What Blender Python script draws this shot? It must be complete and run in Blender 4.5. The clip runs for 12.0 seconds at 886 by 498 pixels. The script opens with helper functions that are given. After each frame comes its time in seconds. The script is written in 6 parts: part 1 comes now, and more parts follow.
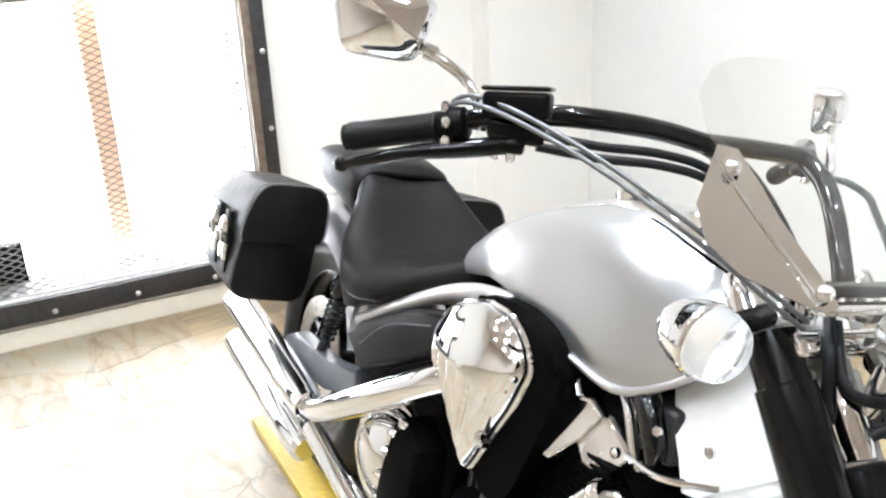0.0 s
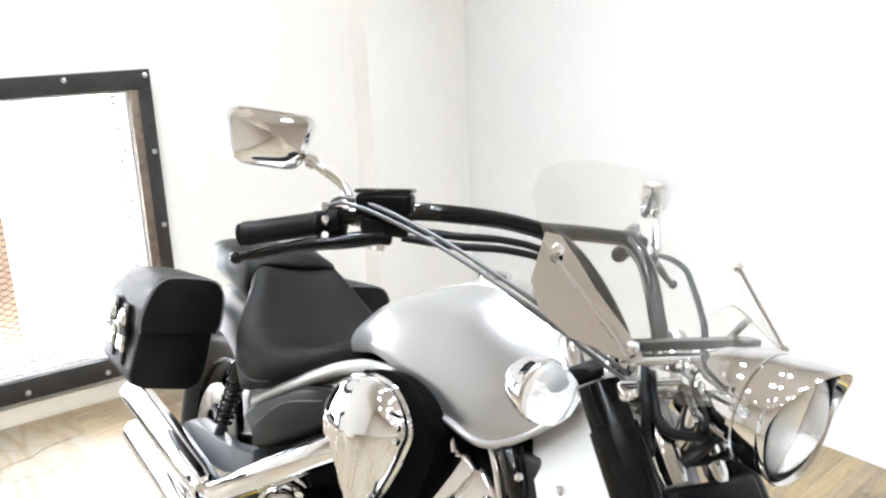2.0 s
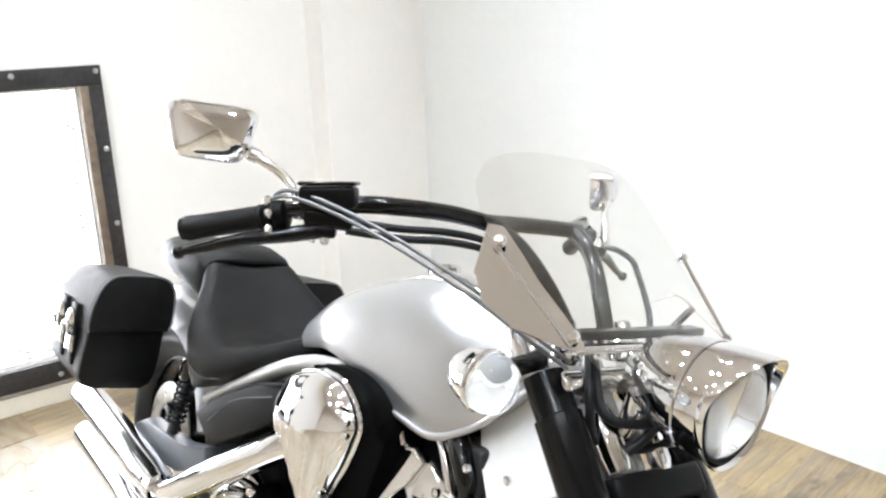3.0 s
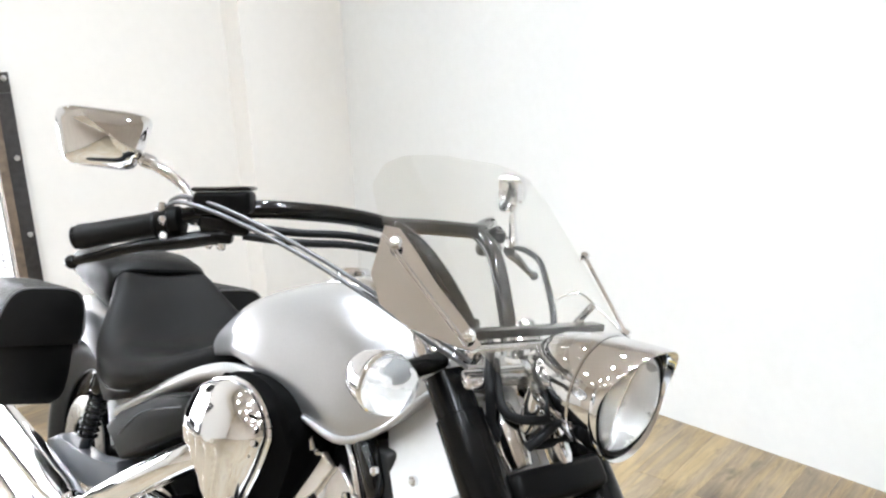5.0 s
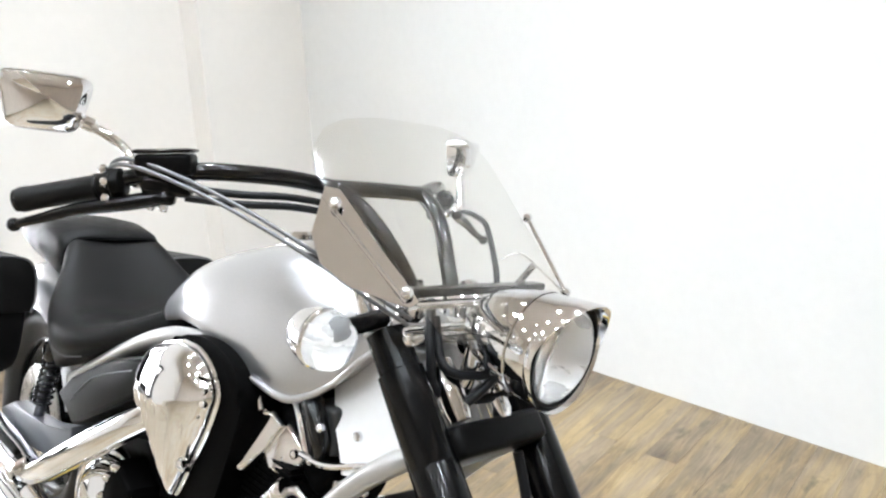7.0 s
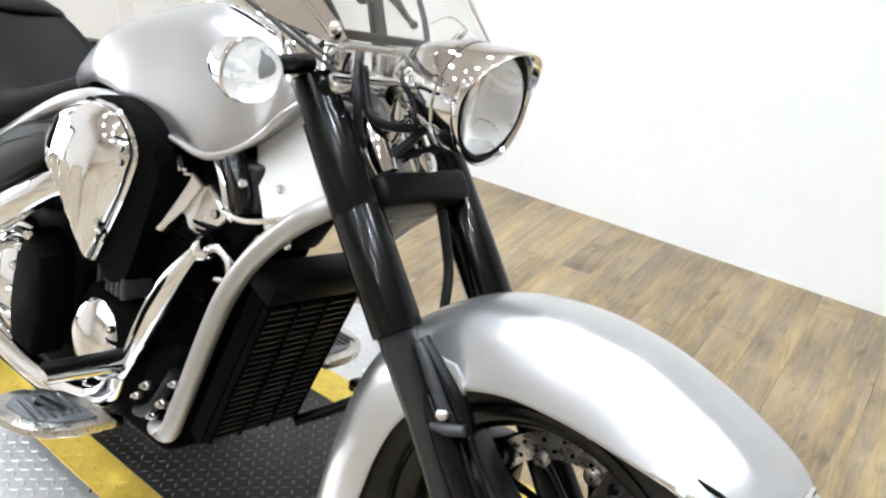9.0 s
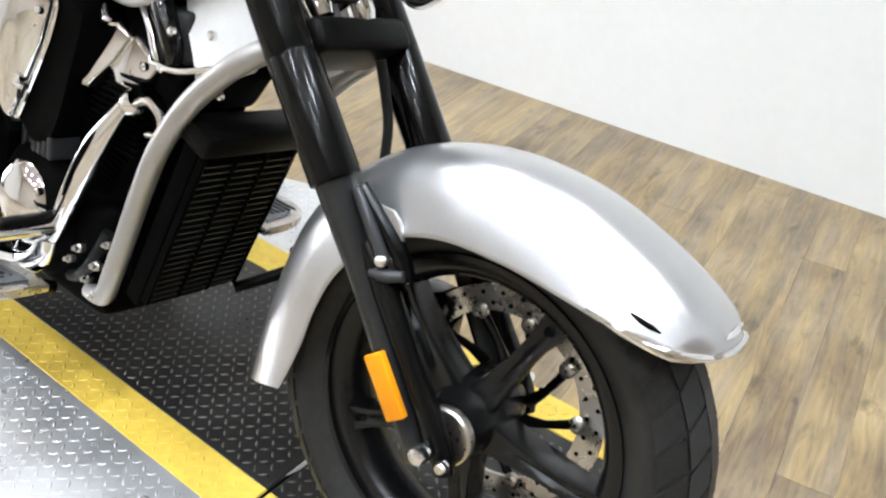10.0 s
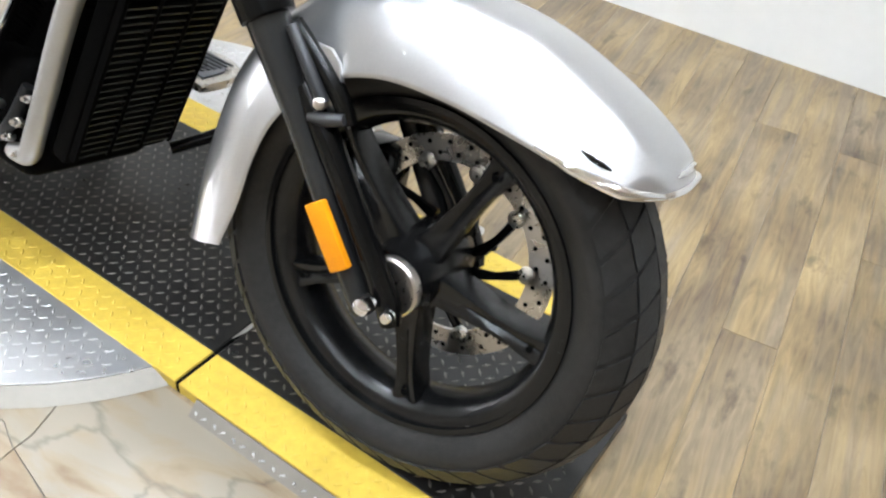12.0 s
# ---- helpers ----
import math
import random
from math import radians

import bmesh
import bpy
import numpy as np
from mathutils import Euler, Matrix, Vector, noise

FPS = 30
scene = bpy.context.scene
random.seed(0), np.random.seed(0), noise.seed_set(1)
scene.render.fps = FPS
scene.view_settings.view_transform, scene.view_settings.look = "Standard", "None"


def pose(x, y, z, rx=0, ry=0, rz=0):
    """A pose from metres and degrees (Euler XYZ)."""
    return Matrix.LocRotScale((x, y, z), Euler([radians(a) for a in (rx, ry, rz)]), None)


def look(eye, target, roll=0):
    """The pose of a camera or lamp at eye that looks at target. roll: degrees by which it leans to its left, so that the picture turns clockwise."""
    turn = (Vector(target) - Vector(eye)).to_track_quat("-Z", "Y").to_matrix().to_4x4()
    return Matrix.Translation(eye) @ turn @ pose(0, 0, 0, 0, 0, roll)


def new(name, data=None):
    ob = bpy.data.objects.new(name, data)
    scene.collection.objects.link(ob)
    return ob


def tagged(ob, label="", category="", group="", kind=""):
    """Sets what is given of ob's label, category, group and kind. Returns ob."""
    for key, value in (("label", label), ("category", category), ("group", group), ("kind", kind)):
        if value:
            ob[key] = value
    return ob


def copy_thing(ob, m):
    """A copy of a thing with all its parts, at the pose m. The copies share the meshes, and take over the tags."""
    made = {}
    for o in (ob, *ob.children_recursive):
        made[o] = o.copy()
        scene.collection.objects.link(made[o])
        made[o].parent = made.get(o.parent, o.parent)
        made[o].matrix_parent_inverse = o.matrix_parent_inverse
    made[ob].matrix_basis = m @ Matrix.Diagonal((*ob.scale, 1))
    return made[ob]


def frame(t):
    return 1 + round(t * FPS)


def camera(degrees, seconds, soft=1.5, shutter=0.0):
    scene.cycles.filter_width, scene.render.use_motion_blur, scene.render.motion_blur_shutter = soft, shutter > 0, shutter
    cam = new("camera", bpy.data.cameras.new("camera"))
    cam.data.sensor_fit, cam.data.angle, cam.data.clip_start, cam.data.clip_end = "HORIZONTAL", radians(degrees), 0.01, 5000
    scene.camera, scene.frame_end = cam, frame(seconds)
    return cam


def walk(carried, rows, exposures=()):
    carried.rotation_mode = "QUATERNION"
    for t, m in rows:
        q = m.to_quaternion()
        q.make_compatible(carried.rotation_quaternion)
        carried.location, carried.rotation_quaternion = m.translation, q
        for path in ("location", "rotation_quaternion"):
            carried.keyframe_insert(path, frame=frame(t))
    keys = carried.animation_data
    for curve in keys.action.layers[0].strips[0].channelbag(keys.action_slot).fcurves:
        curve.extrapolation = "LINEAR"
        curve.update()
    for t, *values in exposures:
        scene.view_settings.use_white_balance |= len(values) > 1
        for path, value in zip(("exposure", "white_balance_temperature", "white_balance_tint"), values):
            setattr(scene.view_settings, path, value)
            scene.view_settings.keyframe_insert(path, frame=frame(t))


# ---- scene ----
cam = camera(54.82, 12.0, 2.3)
ROWS = [
    (0.0, 0.151, -0.7056, 1.3361, 69.889, 2.482, 61.497),
    (0.5, 0.2844, -0.7879, 1.364, 73.456, 4.491, 59.593),
    (1.0, 0.3306, -0.8634, 1.3899, 75.135, 3.874, 56.922),
    (1.5, 0.326, -0.8229, 1.3874, 76.051, 2.626, 55.792),
    (2.0, 0.318, -0.7744, 1.3839, 75.382, 2.548, 54.171),
    (2.5, 0.3268, -0.7632, 1.3814, 75.257, 2.303, 53.158),
    (3.0, 0.3369, -0.7548, 1.3762, 75.111, 2.466, 51.726),
    (5.0, 0.377, -0.7191, 1.3719, 75.24, 2.642, 47.378),
    (5.5, 0.3845, -0.7131, 1.3728, 75.619, 2.882, 46.831),
    (6.0, 0.3943, -0.7093, 1.372, 75.763, 2.723, 46.165),
    (6.5, 0.4127, -0.7103, 1.3716, 75.362, 2.799, 45.814),
    (6.7, 0.4192, -0.7131, 1.3705, 74.577, 2.644, 45.484),
    (8.3, 0.4324, -0.7114, 1.2695, 67.404, 0.283, 43.55),
    (8.5, 0.435, -0.7166, 1.2576, 66.252, -0.504, 42.597),
    (9.0, 0.4473, -0.7455, 1.2243, 63.496, -1.455, 41.278),
    (9.5, 0.4597, -0.7621, 1.1898, 60.593, -2.065, 39.919),
    (10.0, 0.472, -0.7557, 1.1547, 57.157, -3.225, 38.173),
    (10.5, 0.4805, -0.7491, 1.1262, 55.139, -3.733, 36.667),
    (11.0, 0.4877, -0.747, 1.093, 51.911, -4.669, 35.414),
    (11.5, 0.4908, -0.7444, 1.0685, 49.116, -5.413, 34.547),
    (12.0, 0.4812, -0.7393, 1.088, 49.735, -4.469, 35.373),
]
EXPOSE = [(0.0, 1.15, 6200, 11), (1.0, 1.15, 6200, 11), (2.0, 1.11, 6200, 11), (3.0, 1.07, 6200, 11), (5.0, 0.99, 6200, 11), (6.5, 0.96, 6200, 11), (8.5, 1.0, 6200, 11), (9.5, 0.93, 6200, 11), (12.0, 0.85, 6200, 11)]
walk(cam, [(t, pose(x, y, z, rx, ry, rz)) for t, x, y, z, rx, ry, rz in ROWS], EXPOSE)

# ---- room sizes ----
FLOOR = -0.025           # wood and stone floor; the turntable's top is 0
WX, EX = -3.12, 0.70     # window wall and short east wall
NY, SY = 1.725, -4.0     # long white wall and the wall behind the camera
TOP = 3.2

# ---- world and lights ----
world = bpy.data.worlds.new("world")
scene.world = world
world.use_nodes = True
wn = world.node_tree.nodes
sky = wn.new("ShaderNodeTexSky")
sky.sky_type = "NISHITA"
sky.sun_disc = False
sky.sun_elevation, sky.sun_rotation = radians(35), radians(200)
wn["Background"].inputs["Strength"].default_value = 0.12
world.node_tree.links.new(sky.outputs[0], wn["Background"].inputs[0])


def area(name, m, sx, sy, watts, colour=(1, 1, 1)):
    d = bpy.data.lights.new(name, "AREA")
    d.shape, d.size, d.size_y, d.energy, d.color = "RECTANGLE", sx, sy, watts, colour
    ob = new(name, d)
    ob.matrix_world = m
    return ob


area("window_daylight", look((WX - 1.3, -0.58, 0.9), (0, -0.58, 0.6)), 3.4, 2.6, 70, (0.93, 0.97, 1.0))
CEILING_SPOTS = [(x, y) for x in (-2.2, -1.1, 0.0, 1.1) for y in (-2.9, -1.7, -0.5, 0.7)]
for px_, py_ in CEILING_SPOTS:
    d = bpy.data.lights.new("spot_bulb", "AREA")
    d.shape, d.size, d.spread, d.energy, d.color = "DISK", 0.13, radians(112), 9, (0.88, 0.955, 1.0)
    new("spot_bulb", d).matrix_world = look((px_, py_, TOP - 0.075), (px_, py_, 0))

# ---- materials ----


def mat(name, base=(0.5, 0.5, 0.5), rough=0.5, metal=0.0, coat=0.0, bump=0.0, scale=40.0, vary=0.0, spec=None, transmission=0.0, ior=None, emit=0.0, rvary=0.0):
    """A principled material with two scales of colour, roughness and relief variation."""
    m = bpy.data.materials.new(name)
    m.use_nodes = True
    nt = m.node_tree
    b = nt.nodes["Principled BSDF"]
    b.inputs["Base Color"].default_value = (*base, 1)
    b.inputs["Roughness"].default_value = rough
    b.inputs["Metallic"].default_value = metal
    b.inputs["Coat Weight"].default_value = coat
    b.inputs["Coat Roughness"].default_value = 0.04
    b.inputs["Transmission Weight"].default_value = transmission
    if spec is not None:
        b.inputs["Specular IOR Level"].default_value = spec
    if ior:
        b.inputs["IOR"].default_value = ior
    if emit:
        b.inputs["Emission Color"].default_value = (*base, 1)
        b.inputs["Emission Strength"].default_value = emit
    tc = nt.nodes.new("ShaderNodeTexCoord")
    if vary or rvary:
        n1, n2 = nt.nodes.new("ShaderNodeTexNoise"), nt.nodes.new("ShaderNodeTexNoise")
        n1.inputs["Scale"].default_value, n2.inputs["Scale"].default_value = scale, scale / 9
        n1.inputs["Detail"].default_value = 6
        for n in (n1, n2):
            nt.links.new(tc.outputs["Object"], n.inputs["Vector"])
        add = nt.nodes.new("ShaderNodeMath")
        add.operation = "ADD"
        nt.links.new(n1.outputs["Fac"], add.inputs[0])
        nt.links.new(n2.outputs["Fac"], add.inputs[1])
        if vary:
            ramp = nt.nodes.new("ShaderNodeMapRange")
            ramp.inputs[1].default_value, ramp.inputs[2].default_value = 0.6, 1.4
            ramp.inputs[3].default_value, ramp.inputs[4].default_value = 1 - vary, 1 + vary
            nt.links.new(add.outputs[0], ramp.inputs[0])
            mul = nt.nodes.new("ShaderNodeVectorMath")
            mul.operation = "SCALE"
            mul.inputs[0].default_value = base
            nt.links.new(ramp.outputs[0], mul.inputs["Scale"])
            nt.links.new(mul.outputs[0], b.inputs["Base Color"])
        if rvary:
            rr = nt.nodes.new("ShaderNodeMapRange")
            rr.inputs[1].default_value, rr.inputs[2].default_value = 0.6, 1.4
            rr.inputs[3].default_value, rr.inputs[4].default_value = max(0.01, rough - rvary), rough + rvary
            nt.links.new(add.outputs[0], rr.inputs[0])
            nt.links.new(rr.outputs[0], b.inputs["Roughness"])
    if bump:
        nb, bp = nt.nodes.new("ShaderNodeTexNoise"), nt.nodes.new("ShaderNodeBump")
        nb.inputs["Scale"].default_value, nb.inputs["Detail"].default_value = scale * 3, 5
        bp.inputs["Strength"].default_value, bp.inputs["Distance"].default_value = bump, 0.002
        nt.links.new(tc.outputs["Object"], nb.inputs["Vector"])
        nt.links.new(nb.outputs["Fac"], bp.inputs["Height"])
        nt.links.new(bp.outputs[0], b.inputs["Normal"])
    return m


CHROME = mat("chrome", (0.78, 0.78, 0.79), 0.04, 1.0, rvary=0.02, scale=25)
SILVER = mat("silver_paint", (0.43, 0.43, 0.435), 0.31, 0.88, coat=1.0, scale=2500, vary=0.04)
SATIN = mat("satin_aluminium_paint", (0.37, 0.36, 0.345), 0.36, 0.6, scale=300, vary=0.06, rvary=0.06)
BLACK_GLOSS = mat("gloss_black_paint", (0.002, 0.002, 0.002), 0.10, 0.0, spec=0.40)
BLACK_SATIN = mat("satin_black_metal", (0.0022, 0.0022, 0.0022), 0.18, 0.0, spec=0.22, rvary=0.04, scale=60)
BLACK_PLASTIC = mat("black_plastic", (0.0032, 0.0030, 0.0029), 0.36, 0.0, bump=0.1, scale=150, vary=0.15, rvary=0.05, spec=0.06)
LEATHER = mat("black_vinyl", (0.006, 0.0056, 0.0053), 0.42, 0.0, bump=0.30, scale=260, vary=0.2, rvary=0.10, spec=0.13)
RUBBER = mat("tyre_rubber", (0.0170, 0.0162, 0.0155), 0.47, 0.0, bump=0.25, scale=90, vary=0.4, rvary=0.08, spec=0.26)
WHEEL_PAINT = mat("charcoal_wheel_paint", (0.0045, 0.0045, 0.0047), 0.25, 0.0, spec=0.34, scale=400, vary=0.06, rvary=0.03)
STEEL = mat("brushed_steel", (0.55, 0.53, 0.50), 0.28, 1.0, scale=160, vary=0.03, rvary=0.03)
AMBER = mat("amber_reflector", (0.66, 0.235, 0.004), 0.3, 0.0, spec=0.25, scale=300, vary=0.08)
CABLE = mat("black_cable", (0.008, 0.008, 0.0085), 0.4, 0.0, scale=200, vary=0.1, spec=0.2)
BRAID = mat("grey_cable_sleeve", (0.15, 0.15, 0.152), 0.35, 0.5, scale=300, vary=0.1)
ENGINE_BLACK = mat("engine_black", (0.0022, 0.0021, 0.0020), 0.50, 0.0, bump=0.1, scale=90, vary=0.2, spec=0.01)
MIRROR_GLASS = mat("mirror_glass", (0.9, 0.9, 0.9), 0.01, 1.0)
WALL = mat("white_wall_paint", (0.77, 0.767, 0.755), 0.6, bump=0.08, scale=30, vary=0.025)
CEIL = mat("ceiling_paint", (0.80, 0.745, 0.69), 0.8, bump=0.1, scale=60, vary=0.02)
BASEBOARD = mat("baseboard_paint", (0.72, 0.66, 0.56), 0.5, scale=20, vary=0.06)
FRAME_STEEL = mat("dark_window_steel", (0.055, 0.052, 0.052), 0.42, 0.6, bump=0.25, scale=45, vary=0.35, rvary=0.1)
BOLT = mat("zinc_bolt", (0.5, 0.5, 0.5), 0.35, 0.9, vary=0.1)
MESH_STEEL = mat("mesh_steel", (0.16, 0.15, 0.145), 0.45, 0.7, vary=0.2)
# orange lightened so that the base holds the window's glare
ORANGE = mat("glare_paled_orange", (0.88, 0.56, 0.38), 0.6, bump=0.2, scale=30, vary=0.15)
SKY_CARD = mat("bright_overcast_backdrop", (1, 1, 1), 1.0, emit=4.0)
PANE = mat("window_glass", (1, 1, 1), 0.01, transmission=1.0, ior=1.05)
LAMP_BOWL = mat("lamp_reflector", (0.93, 0.93, 0.92), 0.28, 0.6, scale=60, vary=0.1, rvary=0.1)
DARK_WALL = mat("unseen_beige_wall", (0.64, 0.575, 0.50), 0.7, scale=3, vary=0.10)
LAMP_WHITE = mat("lamp_housing", (0.75, 0.75, 0.75), 0.4, vary=0.02)
LAMP_GLOW = mat("lamp_lens", (1.0, 0.96, 0.9), 0.4, emit=14.0)

# wall paint whose tint carries the warm light on the window side
WARM_LIT_WALL = mat("warm_lit_wall_paint", (0.86, 0.835, 0.80), 0.6, bump=0.08, scale=30, vary=0.02)

# weaker daylight on the pale sill and jamb, put into a grey base
SILL = mat("dimmed_sill_paint", (0.20, 0.195, 0.19), 0.6, bump=0.1, scale=30, vary=0.1)

WORN_WOOD = mat("worn_brown_edge", (0.16, 0.12, 0.085), 0.6, bump=0.3, scale=40, vary=0.5)

LUG_STEEL = mat("worn_steel_lugs", (0.14, 0.132, 0.120), 0.32, 0.7, scale=70, vary=0.4, rvary=0.1)

DARK_STEEL = mat("dark_grey_metal", (0.05, 0.052, 0.056), 0.3, 0.6, scale=120, vary=0.1)

SLAT = mat("radiator_slat_paint", (0.016, 0.016, 0.013), 0.45, 0.0, scale=90, vary=0.3, spec=0.3)
COIL_GREY = mat("dark_coil_casing", (0.022, 0.022, 0.022), 0.35, 0.2, scale=120, vary=0.2, rvary=0.08)
GREY_ARM = mat("grey_arm_paint", (0.13, 0.134, 0.145), 0.34, 0.6, scale=200, vary=0.06)

LENS_WHITE = mat("clear_ribbed_lens", (0.98, 0.98, 0.98), 0.03, 0.0, transmission=0.92, ior=1.25)
SLIDER = mat("dark_grey_slider_paint", (0.020, 0.020, 0.020), 0.26, 0.2, spec=0.40, scale=200, vary=0.1)
# the frame's silver with its overexposed brightness put into the base
LIT_SILVER = mat("lit_silver_paint", (0.80, 0.80, 0.80), 0.38, 0.25, scale=600, vary=0.03)
SIGNAL_LENS = mat("clear_signal_lens", (1, 1, 1), 0.05, 0.0, transmission=0.9, ior=1.22)


def thin_sheet(name, tint):
    """A thin clear sheet: lets light straight through and mirrors a little."""
    m = bpy.data.materials.new(name)
    m.use_nodes = True
    nt = m.node_tree
    nt.nodes.remove(nt.nodes["Principled BSDF"])
    out = nt.nodes["Material Output"]
    tr, gl, mx, lw, mr = (nt.nodes.new(k) for k in ("ShaderNodeBsdfTransparent", "ShaderNodeBsdfGlossy", "ShaderNodeMixShader", "ShaderNodeLayerWeight", "ShaderNodeMapRange"))
    tr.inputs["Color"].default_value = (tint, tint, tint * 0.99, 1)
    gl.inputs["Roughness"].default_value = 0.04
    lw.inputs["Blend"].default_value = 0.12
    mr.inputs[3].default_value, mr.inputs[4].default_value = 0.07, 0.24
    nt.links.new(lw.outputs["Facing"], mr.inputs[0])
    nt.links.new(mr.outputs[0], mx.inputs[0])
    nt.links.new(tr.outputs[0], mx.inputs[1])
    nt.links.new(gl.outputs[0], mx.inputs[2])
    nt.links.new(mx.outputs[0], out.inputs["Surface"])
    return m


WINDSHIELD = thin_sheet("clear_polycarbonate", 0.99)


def wood_floor_mat():
    m = bpy.data.materials.new("wood_planks")
    m.use_nodes = True
    nt = m.node_tree
    b, N = nt.nodes["Principled BSDF"], nt.nodes.new
    tc, oi = N("ShaderNodeTexCoord"), N("ShaderNodeObjectInfo")
    off = N("ShaderNodeVectorMath")
    off.operation = "SCALE"
    off.inputs[0].default_value = (7, 11, 3)
    nt.links.new(oi.outputs["Random"], off.inputs["Scale"])
    add = N("ShaderNodeVectorMath")
    nt.links.new(tc.outputs["Object"], add.inputs[0])
    nt.links.new(off.outputs[0], add.inputs[1])
    mp = N("ShaderNodeMapping")
    mp.inputs["Scale"].default_value = (19, 1.9, 4)
    nt.links.new(add.outputs[0], mp.inputs[0])
    n1, n2 = N("ShaderNodeTexNoise"), N("ShaderNodeTexNoise")
    n1.inputs["Scale"].default_value, n1.inputs["Detail"].default_value, n1.inputs["Distortion"].default_value = 2.6, 14, 1.4
    n1.inputs["Roughness"].default_value = 0.68
    n2.inputs["Scale"].default_value, n2.inputs["Detail"].default_value = 0.9, 4
    nt.links.new(mp.outputs[0], n1.inputs["Vector"])
    nt.links.new(add.outputs[0], n2.inputs["Vector"])
    n2.inputs["Scale"].default_value = 3.6
    ramp = N("ShaderNodeValToRGB")
    e = ramp.color_ramp.elements
    e[0].position, e[0].color = 0.335, (0.085, 0.056, 0.034, 1)
    e[1].position, e[1].color = 0.655, (0.312, 0.229, 0.130, 1)
    k = e.new(0.5)
    k.color = (0.203, 0.147, 0.080, 1)
    mix = N("ShaderNodeMath")
    mix.operation = "MULTIPLY_ADD"
    mix.inputs[1].default_value, mix.inputs[2].default_value = 0.5, 0.0
    nt.links.new(n1.outputs["Fac"], mix.inputs[0])
    mix2 = N("ShaderNodeMath")
    mix2.operation = "MULTIPLY_ADD"
    mix2.inputs[1].default_value = 0.5
    nt.links.new(n2.outputs["Fac"], mix2.inputs[0])
    nt.links.new(mix.outputs[0], mix2.inputs[2])
    rnd = N("ShaderNodeMath")
    rnd.operation = "MULTIPLY_ADD"
    rnd.inputs[1].default_value, rnd.inputs[2].default_value = 0.055, -0.027
    nt.links.new(oi.outputs["Random"], rnd.inputs[0])
    s = N("ShaderNodeMath")
    nt.links.new(mix2.outputs[0], s.inputs[0])
    nt.links.new(rnd.outputs[0], s.inputs[1])
    nt.links.new(s.outputs[0], ramp.inputs[0])
    n3, mr, dk, mp3 = N("ShaderNodeTexNoise"), N("ShaderNodeMapRange"), N("ShaderNodeVectorMath"), N("ShaderNodeMapping")
    mp3.inputs["Scale"].default_value = (1.0, 0.45, 1.0)
    n3.inputs["Scale"].default_value, n3.inputs["Detail"].default_value, n3.inputs["Roughness"].default_value = 17, 4, 0.6
    nt.links.new(add.outputs[0], mp3.inputs[0])
    nt.links.new(mp3.outputs[0], n3.inputs["Vector"])
    mr.inputs[1].default_value, mr.inputs[2].default_value, mr.inputs[3].default_value, mr.inputs[4].default_value = 0.60, 0.74, 1.0, 0.45
    nt.links.new(n3.outputs["Fac"], mr.inputs[0])
    dk.operation = "SCALE"
    # long streaks, weathered grey beside yellow
    mp4, n4, tint, mul = N("ShaderNodeMapping"), N("ShaderNodeTexNoise"), N("ShaderNodeValToRGB"), N("ShaderNodeVectorMath")
    mp4.inputs["Scale"].default_value = (26, 2.0, 1.0)
    n4.inputs["Scale"].default_value, n4.inputs["Detail"].default_value, n4.inputs["Distortion"].default_value = 1.0, 3, 0.5
    nt.links.new(add.outputs[0], mp4.inputs[0])
    nt.links.new(mp4.outputs[0], n4.inputs["Vector"])
    t4 = tint.color_ramp.elements
    t4[0].position, t4[0].color = 0.40, (0.86, 0.895, 1.04, 1)
    t4[1].position, t4[1].color = 0.60, (1.12, 1.105, 1.0, 1)
    nt.links.new(n4.outputs["Fac"], tint.inputs[0])
    mul.operation = "MULTIPLY"
    nt.links.new(ramp.outputs[0], mul.inputs[0])
    nt.links.new(tint.outputs[0], mul.inputs[1])
    nt.links.new(mul.outputs[0], dk.inputs[0])
    nt.links.new(mr.outputs[0], dk.inputs["Scale"])
    nt.links.new(dk.outputs[0], b.inputs["Base Color"])
    b.inputs["Roughness"].default_value = 0.30
    bp = N("ShaderNodeBump")
    bp.inputs["Strength"].default_value, bp.inputs["Distance"].default_value = 0.12, 0.001
    nt.links.new(n1.outputs["Fac"], bp.inputs["Height"])
    nt.links.new(bp.outputs[0], b.inputs["Normal"])
    return m


